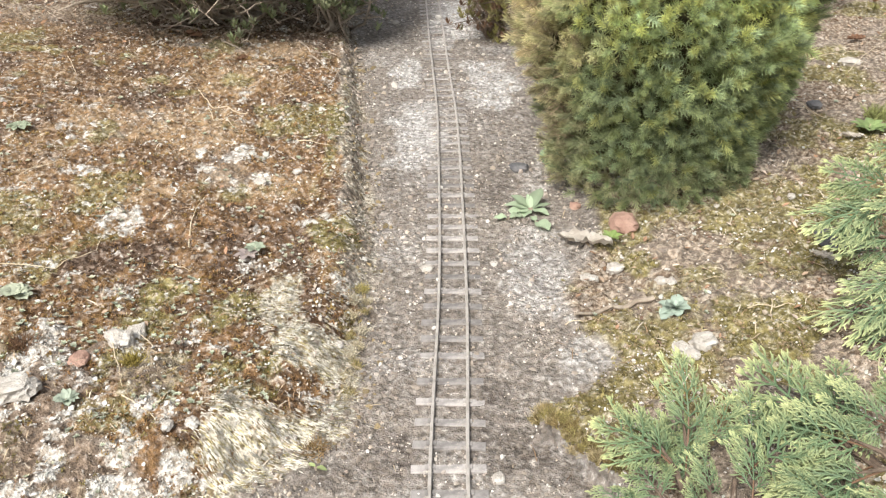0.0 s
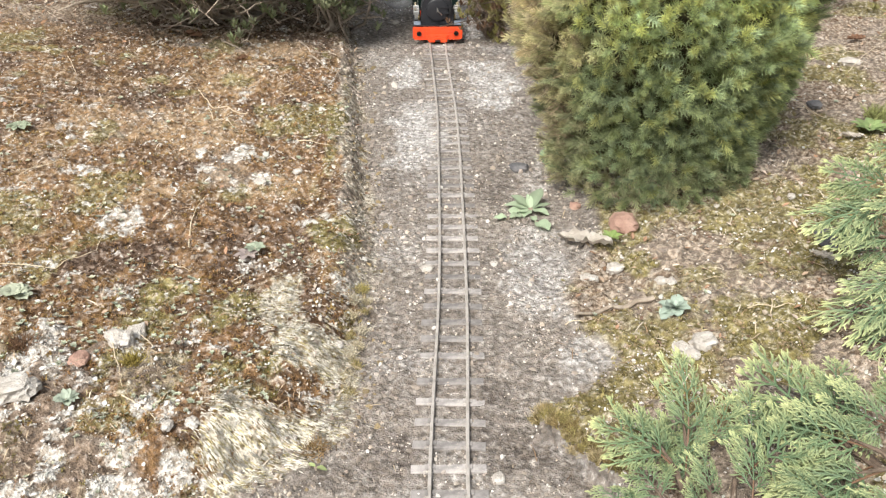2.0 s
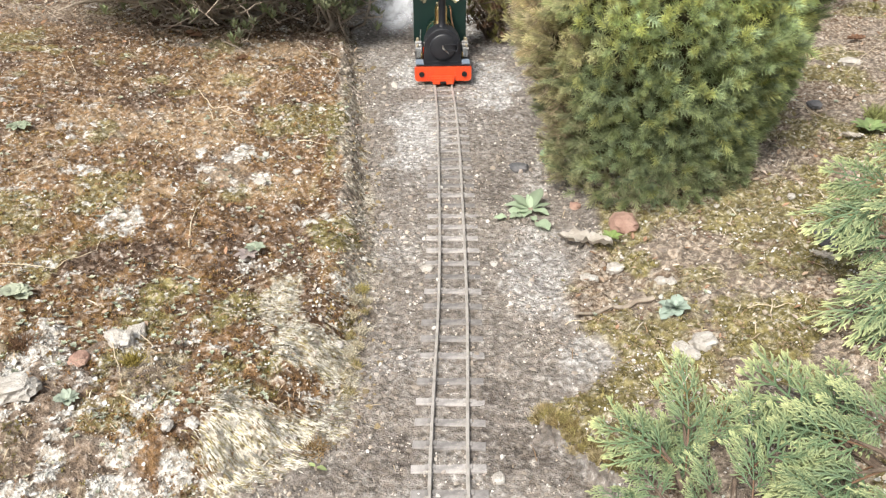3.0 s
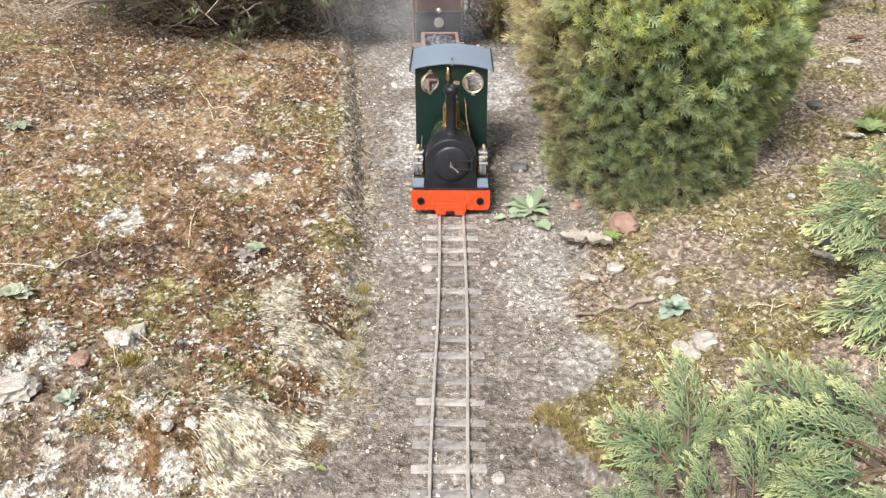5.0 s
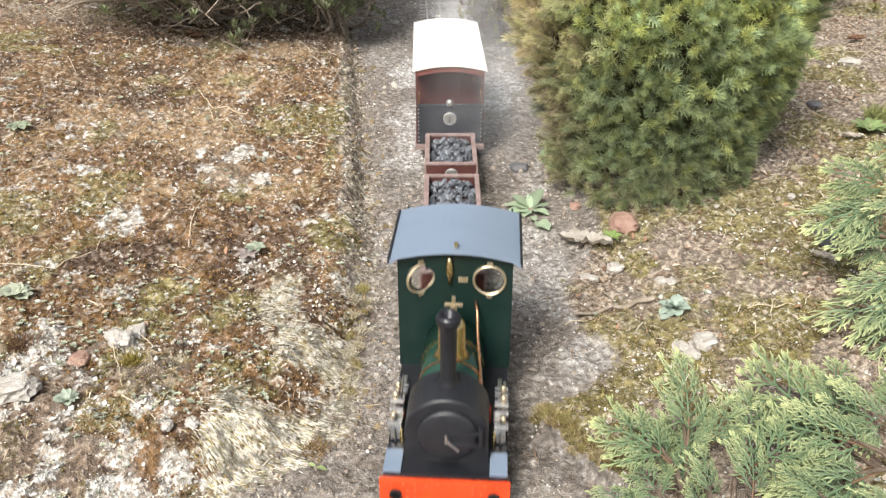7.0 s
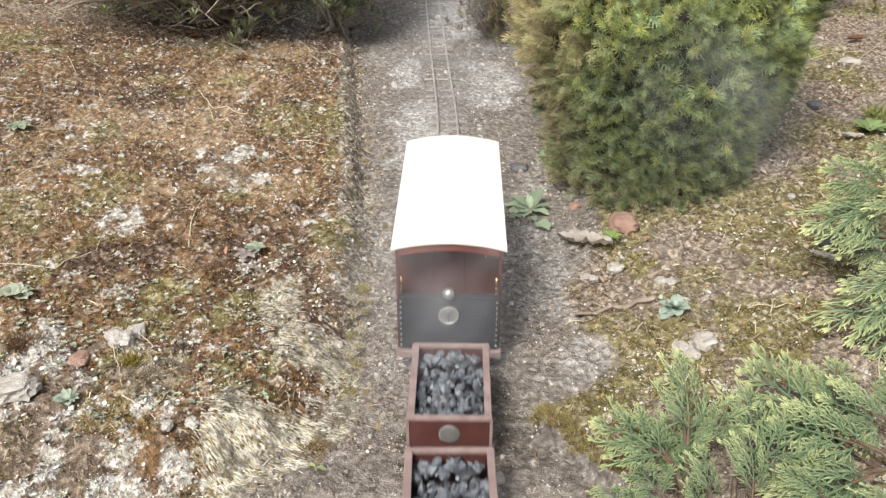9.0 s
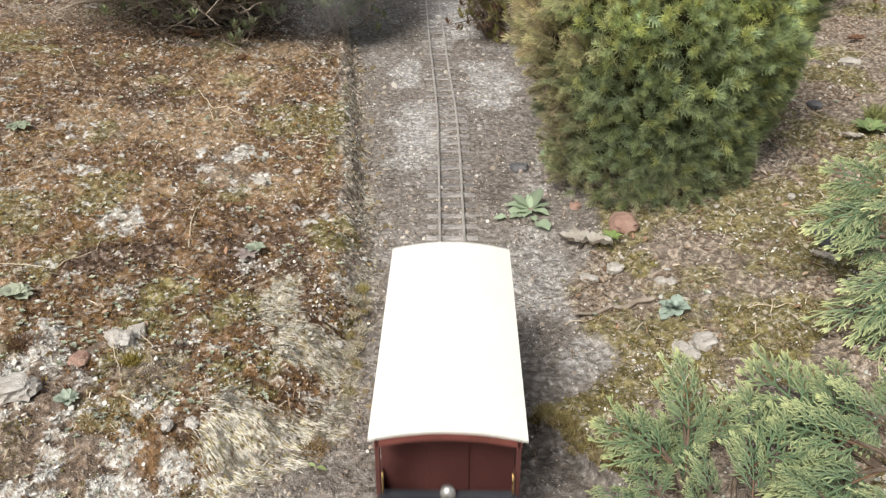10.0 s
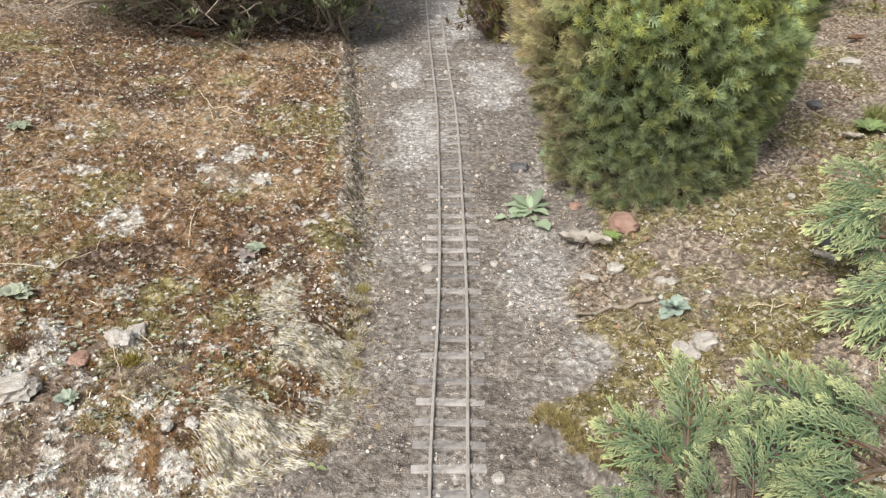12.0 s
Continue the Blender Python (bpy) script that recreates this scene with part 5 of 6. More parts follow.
def withered_leaf(label, x, y, length, turn, mat, seed):
    rng = np.random.RandomState(seed)
    bm = bmesh.new()
    n = 14
    rows = []
    off = Vector(rng.uniform(0, 30, 3))
    for i in range(n + 1):
        s = i / n
        w = 0.30 * length * math.sin(math.pi * min(1, s * 0.97 + 0.03)) ** 0.7 * (0.72 + 0.28 * math.cos(s * 26 + 1))
        row = []
        for j in range(-4, 5):
            u = j / 4
            p = Vector(((s - 0.5) * length, u * w, 0))
            p.z = 0.10 * length * (abs(u) ** 1.5) + 0.09 * length * noise.noise(p * (60 / (length * 20)) * 4 + off) + 0.06 * length
            row.append(bm.verts.new(p))
        rows.append(row)
    for a, b in zip(rows, rows[1:]):
        for j in range(8):
            bm.faces.new((a[j], a[j + 1], b[j + 1], b[j]))
    bmesh.ops.solidify(bm, geom=bm.faces, thickness=0.0005)
    ob = part("withered_leaf", bm, mat, None, smooth=True)
    tagged(ob, label, "leaf")
    ob.matrix_basis = pose(x, y, land_z(x, y) + 0.004, rng.uniform(-12, 12), rng.uniform(-8, 8), turn)


def turf_clod(x, y, length, turn, seed):
    v, f = stone_shape(seed, 3, 0.95)
    v = v * np.array([0.5 * length, 0.34 * length, 0.26 * length]) * (1 + 0.09 * np.random.RandomState(seed).normal(0, 1, (len(v), 1)))
    ob = tagged(new("turf_clod", raw_mesh("turf_clod", v, f, TURF)), "ragged clod of mossy turf overhanging the bare earth", "turf", "turf clods along the verge")
    ob.matrix_basis = pose(x, y, land_z(x + 0.012, y + 0.012) - 0.004, 8, 0, turn)


for k in range(15):
    s = k / 14
    turf_clod(0.091 + 0.064 * s + 0.004 * math.sin(5 * k), 0.685 - 0.085 * s, 0.011 + 0.006 * ((k * 7) % 5) / 4, 50 * k, 300 + k)


def grass_tuft(x, y, size, tone, seed):
    rng = np.random.RandomState(seed)
    n = 260
    a, lean = rng.uniform(0, 6.28, n), rng.uniform(0.2, 1.6, n)
    d = np.stack([np.cos(a) * lean, np.sin(a) * lean, np.ones(n)], 1)
    o = np.stack([rng.normal(0, 0.3, n) * size, rng.normal(0, 0.3, n) * size, np.zeros(n)], 1)
    blade = [[0, 0.03, 0], [0, -0.03, 0], [0.5, 0.02, 0.06], [0.5, -0.02, 0.06], [1, 0, 0]], [[0, 1, 3], [0, 3, 2], [2, 3, 4]]
    v, f, c = scatter(*blade, aim_mats(d, rng.normal(0, 1, (n, 3)), rng.uniform(0.5, 1.1, (n, 1)) * size), o, np.array([tone]) * rng.uniform(0.5, 1.4, (n, 1)))
    ob = tagged(new("grass_tuft", raw_mesh("grass_tuft", v, f, DRY, c)), "small tuft of brown dry grass on the earth", "grass tuft", "tufts of dry grass")
    ob.location = (x, y, land_z(x, y) - 0.001)


grass_tuft(-0.118, 0.645, 0.016, (0.26, 0.17, 0.08), 1)
grass_tuft(-0.098, 0.93, 0.012, (0.36, 0.31, 0.1), 2)
grass_tuft(-0.31, 0.735, 0.014, (0.3, 0.24, 0.06), 3)
grass_tuft(-0.43, 0.76, 0.02, (0.2, 0.12, 0.07), 4)
for k in range(30):
    s = k / 29
    grass_tuft(0.089 + 0.066 * s + 0.005 * math.sin(7 * k), 0.686 - 0.086 * s + 0.004 * math.cos(5 * k), 0.008 + 0.004 * ((k * 5) % 7) / 6, ((0.36, 0.31, 0.12), (0.46, 0.38, 0.22), (0.28, 0.21, 0.09))[k % 3], 20 + k)
for k in range(14):
    s = k / 13
    grass_tuft(-0.098 - 0.006 * math.sin(3 * k), 0.72 + 0.2 * s, 0.009 + 0.004 * ((k * 5) % 7) / 6, ((0.5, 0.44, 0.3), (0.36, 0.3, 0.14), (0.55, 0.5, 0.38))[k % 3], 60 + k)
grass_tuft(0.72, 1.42, 0.03, (0.25, 0.27, 0.1), 5)
withered_leaf("curled pale withered oak leaf on the gravel", 0.186, 1.04, 0.075, -28, DEAD_LEAF, 1)
withered_leaf("brown fallen leaf under the shrub", -0.53, 1.9, 0.06, -40, BROWN_LEAF, 2)
withered_leaf("pale withered leaf in the dry moss", 0.645, 1.335, 0.04, 10, DEAD_LEAF, 3)
withered_leaf("brown withered leaf among twigs", 0.86, 1.86, 0.05, 25, BROWN_LEAF, 4)
withered_leaf("small brown curled leaf", -0.40, 1.76, 0.03, 60, BROWN_LEAF, 5)
withered_leaf("small pale curled leaf", -0.33, 1.75, 0.03, 10, DEAD_LEAF, 6)
withered_leaf("small pale curled leaf", 0.46, 0.95, 0.035, -15, DEAD_LEAF, 7)


def weed(label, x, y, leaves, tone, seed, width=0.34):
    """A rosette of leaves: rows are (length, turn in degrees, rise in degrees)."""
    thing = tagged(new("weed"), label, "plant")
    thing.location = (x, y, land_z(x, y))
    rng = np.random.RandomState(seed)
    for ln, turn, rise in leaves:
        tv, tf = leaf_shape(width * rng.uniform(0.85, 1.15), 0.25, -0.25, 7)
        tv = tv.copy()
        tv[:, 2] += 0.05 * np.sin(tv[:, 0] * 9 + rng.uniform(0, 6)) * np.abs(tv[:, 1]) * 4
        c = np.repeat(np.array([tone]) * rng.uniform(0.65, 1.25), len(tv), 0)
        c[1::3] *= 1.25
        ob = new("leaf", raw_mesh("leaf", tv * np.array([1, 1, 1]), tf, LEAF, c, True))
        ob.parent = thing
        ob.matrix_basis = pose(0, 0, 0.004, 0, -rise, turn) @ Matrix.Translation((ln * 0.12, 0, 0)) @ Matrix.Diagonal((ln, ln, ln, 1))
        st = part("stalk", tube([(0, 0, 0.001), Vector(ob.matrix_basis.translation)], 0.0012, 5), PALE_BARK, thing)
    return thing


BLUE_GREEN = (0.34, 0.42, 0.28)
weed("pale blue-green broad-leaved weed beside the track", 0.124, 1.145, [(0.036, 62, 38), (0.034, 135, 26), (0.034, 170, 18), (0.036, 205, 10), (0.026, 15, 22), (0.026, -35, 12), (0.022, 100, 48), (0.028, 235, 8)], BLUE_GREEN, 1, 0.27)
weed("two round seedling leaves on the gravel", 0.128, 1.105, [(0.026, -60, 12), (0.012, 120, 20)], BLUE_GREEN, 2, 0.45)
weed("small seedling beside the weed", 0.09, 1.115, [(0.018, 10, 15), (0.018, 190, 15)], BLUE_GREEN, 3, 0.4)
weed("broad green leaves at the foot of the spruce", 0.165, 1.29, [(0.03, 100, 50), (0.03, 30, 65), (0.024, -60, 35), (0.02, 160, 55)], (0.2, 0.28, 0.17), 4, 0.4)
weed("broad green leaves at the foot of the spruce", 0.195, 1.24, [(0.026, 70, 50), (0.024, -20, 45), (0.022, 190, 30)], (0.2, 0.28, 0.17), 5, 0.4)
weed("grey-green crinkled rosette weed in the moss", 0.266, 0.872, [(0.012 + 0.006 * ((a // 24) % 2), a, 10 + (a * 7) % 40) for a in range(0, 360, 24)] + [(0.009, a, 60) for a in range(15, 360, 72)] + [(0.02, 205, 8), (0.024, 222, 5), (0.02, 190, 6)], (0.34, 0.41, 0.34), 6, 0.4)
weed("small grey-green rosette in the moss", -0.229, 0.965, [(0.012, a, 25) for a in range(0, 360, 50)], (0.33, 0.38, 0.28), 7, 0.4)
weed("small grey-green rosette in the moss", -0.237, 0.952, [(0.014, a, 20) for a in range(20, 360, 60)], (0.32, 0.27, 0.25), 8, 0.3)
weed("pale grey-green leafy weed on the bank", -0.474, 0.854, [(0.017, a, 15 + a % 30) for a in range(0, 360, 33)], (0.4, 0.43, 0.32), 9, 0.45)
weed("small grey-green rosette among white grit", -0.35, 0.668, [(0.011, a, 22 + a % 25) for a in range(0, 360, 30)], (0.33, 0.38, 0.3), 10, 0.35)
weed("small grey-green rosette in the moss", -0.674, 1.352, [(0.018, a, 14) for a in range(0, 360, 45)], (0.35, 0.4, 0.28), 11, 0.4)
weed("tiny bright green seedling on earth", -0.115, 0.62, [(0.01, -20, 12), (0.007, 150, 20)], (0.3, 0.36, 0.16), 12, 0.3)
weed("tiny green weed under the reddish stone", 0.22, 1.045, [(0.014, a, 30) for a in range(0, 360, 60)], (0.22, 0.3, 0.1), 13, 0.3)
weed("low green weed on the dry moss", 0.69, 1.37, [(0.03, a, 30) for a in range(0, 360, 40)], (0.2, 0.27, 0.11), 14, 0.25)


def twig_on_ground(label, pts, thick, mat, seed):
    rng = np.random.RandomState(seed)
    fine = []
    for (ax, ay), (bx, by) in zip(pts, pts[1:]):
        for s in np.linspace(0, 1, 6)[:-1]:
            fine.append((ax + (bx - ax) * s + rng.normal(0, 0.0008), ay + (by - ay) * s + rng.normal(0, 0.0008)))
    fine.append(pts[-1])
    p3 = [(x, y, land_z(x, y) + thick * 0.8 + 0.0025 + 0.002 * math.sin(k)) for k, (x, y) in enumerate(fine)]
    ob = part("twig", tube(p3, [thick * (1 - 0.5 * k / len(p3)) for k in range(len(p3))], 6), mat, None)
    tagged(ob, label, "twig")


STRAW = surface("dry_straw", (0.52, 0.42, 0.28), (0.66, 0.57, 0.42), 80, 0.8)
for k, pts in enumerate([[(-0.736, 1.730), (-0.665, 1.596)], [(-0.437, 1.546), (-0.396, 1.484), (-0.326, 1.434)], [(-0.402, 1.468), (-0.377, 1.411), (-0.342, 1.383)], [(-0.54, 0.925), (-0.457, 0.925), (-0.424, 0.956), (-0.425, 1.005)],
                         [(-0.311, 0.970), (-0.326, 1.048), (-0.328, 1.123)], [(-0.341, 0.765), (-0.321, 0.730), (-0.306, 0.692)], [(-0.305, 0.684), (-0.263, 0.650)], [(-0.230, 1.325), (-0.172, 1.304)], [(-0.759, 1.480), (-0.719, 1.496)],
                         [(-0.327, 0.938), (-0.292, 0.919)], [(-0.321, 0.791), (-0.295, 0.763)], [(-0.597, 1.175), (-0.558, 1.223)]]):
    twig_on_ground("thin bleached stalk lying on the moss", pts, 0.0007 if k not in (1, 4) else 0.001, STRAW, k)
for k, pts in enumerate([[(0.345, 0.861), (0.368, 0.854), (0.393, 0.855)], [(0.372, 0.868), (0.361, 0.831)], [(0.340, 0.834), (0.340, 0.816)], [(0.606, 1.544), (0.647, 1.424)], [(0.726, 1.757), (0.786, 1.770), (0.842, 1.770)], [(0.448, 0.763), (0.414, 0.684)],
                         [(0.138, 0.854), (0.164, 0.860)], [(0.607, 1.474), (0.633, 1.452)], [(0.413, 0.831), (0.451, 0.849)], [(0.765, 1.658), (0.932, 1.878)]]):
    twig_on_ground("dry pale stalk lying on the verge", pts, 0.0008, STRAW, 30 + k)
twig_on_ground("thick grey root at the edge of the verge", [(0.245, 0.888), (0.21, 0.886), (0.18, 0.879), (0.15, 0.866)], 0.0032, PALE_BARK, 50)
for k, pts in enumerate([[(-0.27, 1.78), (-0.22, 1.69), (-0.19, 1.63), (-0.14, 1.64)], [(-0.2, 1.63), (-0.185, 1.70)], [(-0.62, 1.98), (-0.5, 1.96), (-0.43, 2.0)], [(-0.46, 1.86), (-0.4, 1.8)], [(-0.3, 1.86), (-0.26, 1.8), (-0.21, 1.78)]]):
    twig_on_ground("bent woody stem on the earth under the shrub", pts, 0.0018, PALE_BARK, 60 + k)


# ---- ground cover that nobody could count ----
def sow(rng, n, lo=0.52, hi=2.5):
    """Places on the ground, thicker where the land is near."""
    u = rng.rand(n)
    y = 1 / (1 / lo + u * (1 / hi - 1 / lo))
    x = rng.uniform(-1, 1, n) * (0.42 + 0.45 * (y - 0.58))
    return x, y


def stuff(name, label, pieces, mat):
    v, f, c = gather(pieces)
    tagged(new(name, raw_mesh(name, v, f, mat, c)), label, name.replace("_", " "), kind="stuff")


def zones(x, y):
    m = land_masks(x, y)
    dl, dr = bank_x(y) - x, x - verge_x(y)
    return m, dl, dr


def grit():
    rng = np.random.RandomState(77)
    pieces = []
    pale = np.array([[0.62, 0.57, 0.50], [0.54, 0.47, 0.39], [0.46, 0.39, 0.31], [0.72, 0.69, 0.64], [0.36, 0.30, 0.25], [0.26, 0.22, 0.18]])
    for k in range(6):
        tv, tf = stone_shape(k, 1, 0.45)
        n = 7500
        x, y = sow(rng, n)
        m, dl, dr = zones(x, y)
        clump = fbm(x, y, 30, 61, 3)
        bed = (dl < 0.0) & (dr < 0.02)
        want = np.where(bed, (0.12 + 0.9 * step(clump, 0.42, 0.64)) * (0.35 + 0.65 * step(y, 0.66, 0.95)), 0.25 * step(clump, 0.5, 0.66) + 0.06)
        keep = rng.rand(n) < want
        x, y, bed, white = x[keep], y[keep], bed[keep], m["powder"][keep][:, None]
        n = len(x)
        size = 0.0004 + 0.0011 * rng.rand(n) ** 2.2 + 0.0024 * (rng.rand(n) < 0.05) * rng.rand(n)
        size = size * (0.35 + 0.9 * y)
        s3 = size[:, None] * rng.uniform(0.6, 1.2, (n, 3))
        loc = np.stack([x, y, land(x, y) + size * 0.25], 1)
        col = pale[rng.choice(6, n, p=[0.16, 0.18, 0.2, 0.12, 0.18, 0.16])] * rng.uniform(0.8, 1.15, (n, 1))
        col = col * (1 - 0.75 * white) + 0.75 * white * np.array([[0.84, 0.82, 0.78]])
        pieces.append(scatter(tv, tf, turn_mats(rng, n, math.pi, s3), loc, col))
    stuff("gravel", "scattered pale gravel and grit on the earth", pieces, PIECE)
    pieces = []
    for k in range(4):
        tv, tf = stone_shape(50 + k, 1, 0.6)
        n = 3600
        x, y = sow(rng, n)
        m, dl, dr = zones(x, y)
        keep = (dl < 0.03) & (dr < 0.04) & (rng.rand(n) < 0.2 + 0.8 * step(fbm(x, y, 26, 711, 3), 0.42, 0.6)) & (np.abs(x - line_x(y)) > 0.012)
        x, y = x[keep], y[keep]
        n = len(x)
        size = (0.0007 + 0.0026 * rng.rand(n) ** 3) * (0.55 + 0.6 * y)
        s3 = size[:, None] * np.stack([rng.uniform(0.7, 1.3, n), rng.uniform(0.7, 1.2, n), rng.uniform(0.4, 0.8, n)], 1)
        col = np.array([[0.31, 0.265, 0.22]]) * rng.uniform(0.65, 1.15, (n, 1)) * (1 - 0.35 * m["damp_and_shade"][keep])[:, None] * (1 + 0.5 * m["powder"][keep])[:, None]
        pieces.append(scatter(tv, tf, turn_mats(rng, n, 0.8, s3), np.stack([x, y, land(x, y) + size * 0.2], 1), col))
    for k in range(3):
        tv, tf = stone_shape(80 + k, 2, 0.9)
        n = 800
        x, y = sow(rng, n, 0.52, 2.0)
        x = bank_x(y) + rng.normal(0.002, 0.017, n) + 0.03 * (fbm(x * 0, y, 12, 821, 3) - 0.5)
        keep = rng.rand(n) < 0.25 + 0.6 * step(fbm(x, y, 20, 811, 3), 0.4, 0.6)
        x, y = x[keep], y[keep]
        n = len(x)
        size = (0.0007 + 0.0026 * rng.rand(n) ** 3) * (0.7 + 0.4 * y)
        col = np.array([[0.22, 0.18, 0.145], [0.30, 0.26, 0.22], [0.38, 0.335, 0.285], [0.27, 0.21, 0.12]])[rng.choice(4, n)] * rng.uniform(0.7, 1.2, (n, 1))
        s3 = size[:, None] * np.stack([rng.uniform(0.7, 1.4, n), rng.uniform(0.7, 1.2, n), rng.uniform(0.5, 0.9, n)], 1)
        pieces.append(scatter(tv, tf, turn_mats(rng, n, 0.8, s3), np.stack([x, y, land(x, y) + size * 0.25], 1), col))
    stuff("earth_crumbs", "loose crumbs of grey-brown earth", pieces, PIECE)
    # flakes and white bits on the moss
    pieces = []
    for k in range(4):
        tv, tf = stone_shape(20 + k, 1, 0.6)
        n = 11500
        x, y = sow(rng, n)
        m, dl, dr = zones(x, y)
        clump = fbm(x, y, 18, 161, 5)
        want = (dl > 0.0) * (0.10 + 0.75 * step(clump, 0.47, 0.64)) * (0.5 + 0.5 * step(y, 0.65, 0.85)) * (1 - 0.7 * m["litter"] * (y > 1.2)) + (dr > 0) * (0.07 + 0.5 * step(clump, 0.52, 0.66))
        want = want + 0.6 * m["dust"] + 0.1 * m["straw"] + 0.1 * m["powder"]
        keep = rng.rand(n) < want
        x, y = x[keep], y[keep]
        n = len(x)
        size = (0.0005 + 0.0016 * rng.rand(n) ** 2.5 + 0.0025 * (rng.rand(n) < 0.03) * rng.rand(n)) * (0.7 + 0.4 * y)
        s3 = size[:, None] * np.stack([rng.uniform(0.7, 1.7, n), rng.uniform(0.6, 1.2, n), rng.uniform(0.4, 0.9, n)], 1)
        loc = np.stack([x, y, land(x, y) + 0.0004 + 0.0016 * rng.rand(n)], 1)
        col = np.array([[0.80, 0.77, 0.71], [0.66, 0.58, 0.48], [0.45, 0.35, 0.26], [0.56, 0.57, 0.51]])[rng.choice(4, n, p=[0.34, 0.28, 0.16, 0.22])] * rng.uniform(0.65, 1.05, (n, 1))
        pieces.append(scatter(tv, tf, turn_mats(rng, n, 0.7, s3), loc, col))
    tv, tf = stone_shape(33, 1, 0.7)
    n = 5000
    x, y = rng.uniform(-0.5, -0.16, n), rng.uniform(0.52, 0.8, n)
    m, dl, dr = zones(x, y)
    keep = rng.rand(n) < m["dust"] * 0.35
    x, y = x[keep], y[keep]
    n = len(x)
    size = 0.0007 + 0.0028 * rng.rand(n) ** 3
    s3 = size[:, None] * np.stack([rng.uniform(0.8, 1.6, n), rng.uniform(0.6, 1.1, n), rng.uniform(0.3, 0.55, n)], 1)
    pieces.append(scatter(tv, tf, turn_mats(rng, n, 0.6, s3), np.stack([x, y, land(x, y) + 0.0015], 1), np.array([[0.84, 0.81, 0.75]]) * rng.uniform(0.6, 1.05, (n, 1))))
    stuff("white_flakes", "scattered white chips and flakes on the moss", pieces, PIECE)


def moss():
    rng = np.random.RandomState(88)
    pieces = []
    tones_r = np.array([[0.12, 0.075, 0.042], [0.20, 0.12, 0.06], [0.31, 0.175, 0.075], [0.33, 0.22, 0.075], [0.44, 0.275, 0.13], [0.50, 0.365, 0.24], [0.62, 0.51, 0.39]])
    tones_g = np.array([[0.19, 0.155, 0.06], [0.28, 0.235, 0.085], [0.38, 0.32, 0.13], [0.49, 0.42, 0.25], [0.41, 0.31, 0.19]])
    for k in range(4):
        tv, tf, sh = [], [], []
        r = np.random.RandomState(k)
        for j in range(9):
            a, lean = r.uniform(0, 6.28), r.uniform(0.5, 2.2)
            o = np.array([r.normal(0, 0.3), r.normal(0, 0.3), 0])
            d = np.array([math.cos(a) * lean, math.sin(a) * lean, 1.0])
            d *= r.uniform(0.6, 1.1) / np.linalg.norm(d)
            side = np.array([-math.sin(a), math.cos(a), 0]) * 0.2
            n = len(tv)
            tv += [o - side, o + side, o + d]
            tf += [[n, n + 1, n + 2]]
            # shade painted into each tuft: roots darker, blade ends lighter
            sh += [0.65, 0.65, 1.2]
        n = 17000
        x, y = sow(rng, n)
        m, dl, dr = zones(x, y)
        want = np.clip(m["rust"] + m["green"] + 0.4 * m["tan"], 0, 1) * (1 - 0.85 * m["straw"]) * (1 - 0.9 * m["dust"])
        bare = step(fbm(x, y, 60, 211, 3), 0.5, 0.62)
        keep = rng.rand(n) < want * (0.85 - 0.65 * bare)
        x, y = x[keep], y[keep]
        m = {q: v[keep] for q, v in m.items()}
        n = len(x)
        h = (0.0012 + 0.0036 * rng.rand(n) * (0.4 + 1.2 * fbm(x, y, 28, 601, 3))) * (0.75 + 0.4 * y)
        s3 = np.stack([h, h, h], 1)
        isg = rng.rand(n) < m["green"] / np.maximum(m["rust"] + m["green"], 1e-6)
        local = fbm(x, y, 25, 301, 3)
        local = 0.55 * local + 0.45 * fbm(x, y, 7, 311, 4)
        pick = np.clip((0.42 + 1.6 * (local - 0.5) + 0.36 * m["tan"] - 0.34 * m["dark_moss"] + rng.normal(0, 0.17, n)) * 7, 0, 6.99).astype(int)
        col = np.where(isg[:, None], tones_g[pick % 5], tones_r[pick]) * rng.uniform(0.75, 1.25, (n, 1))
        loc = np.stack([x, y, land(x, y) - 0.0003], 1)
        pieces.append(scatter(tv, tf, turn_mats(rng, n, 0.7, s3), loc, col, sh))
    stuff("moss_tufts", "rust-brown and olive moss tufts", pieces, NEEDLE)


STRAND = ([[-0.5, 0.03, 0], [-0.5, -0.03, 0], [0, -0.035, 0.09], [0, 0.035, 0.09], [0.5, 0.004, -0.01], [0.5, -0.004, -0.01]], [[0, 1, 2, 3], [3, 2, 5, 4]])


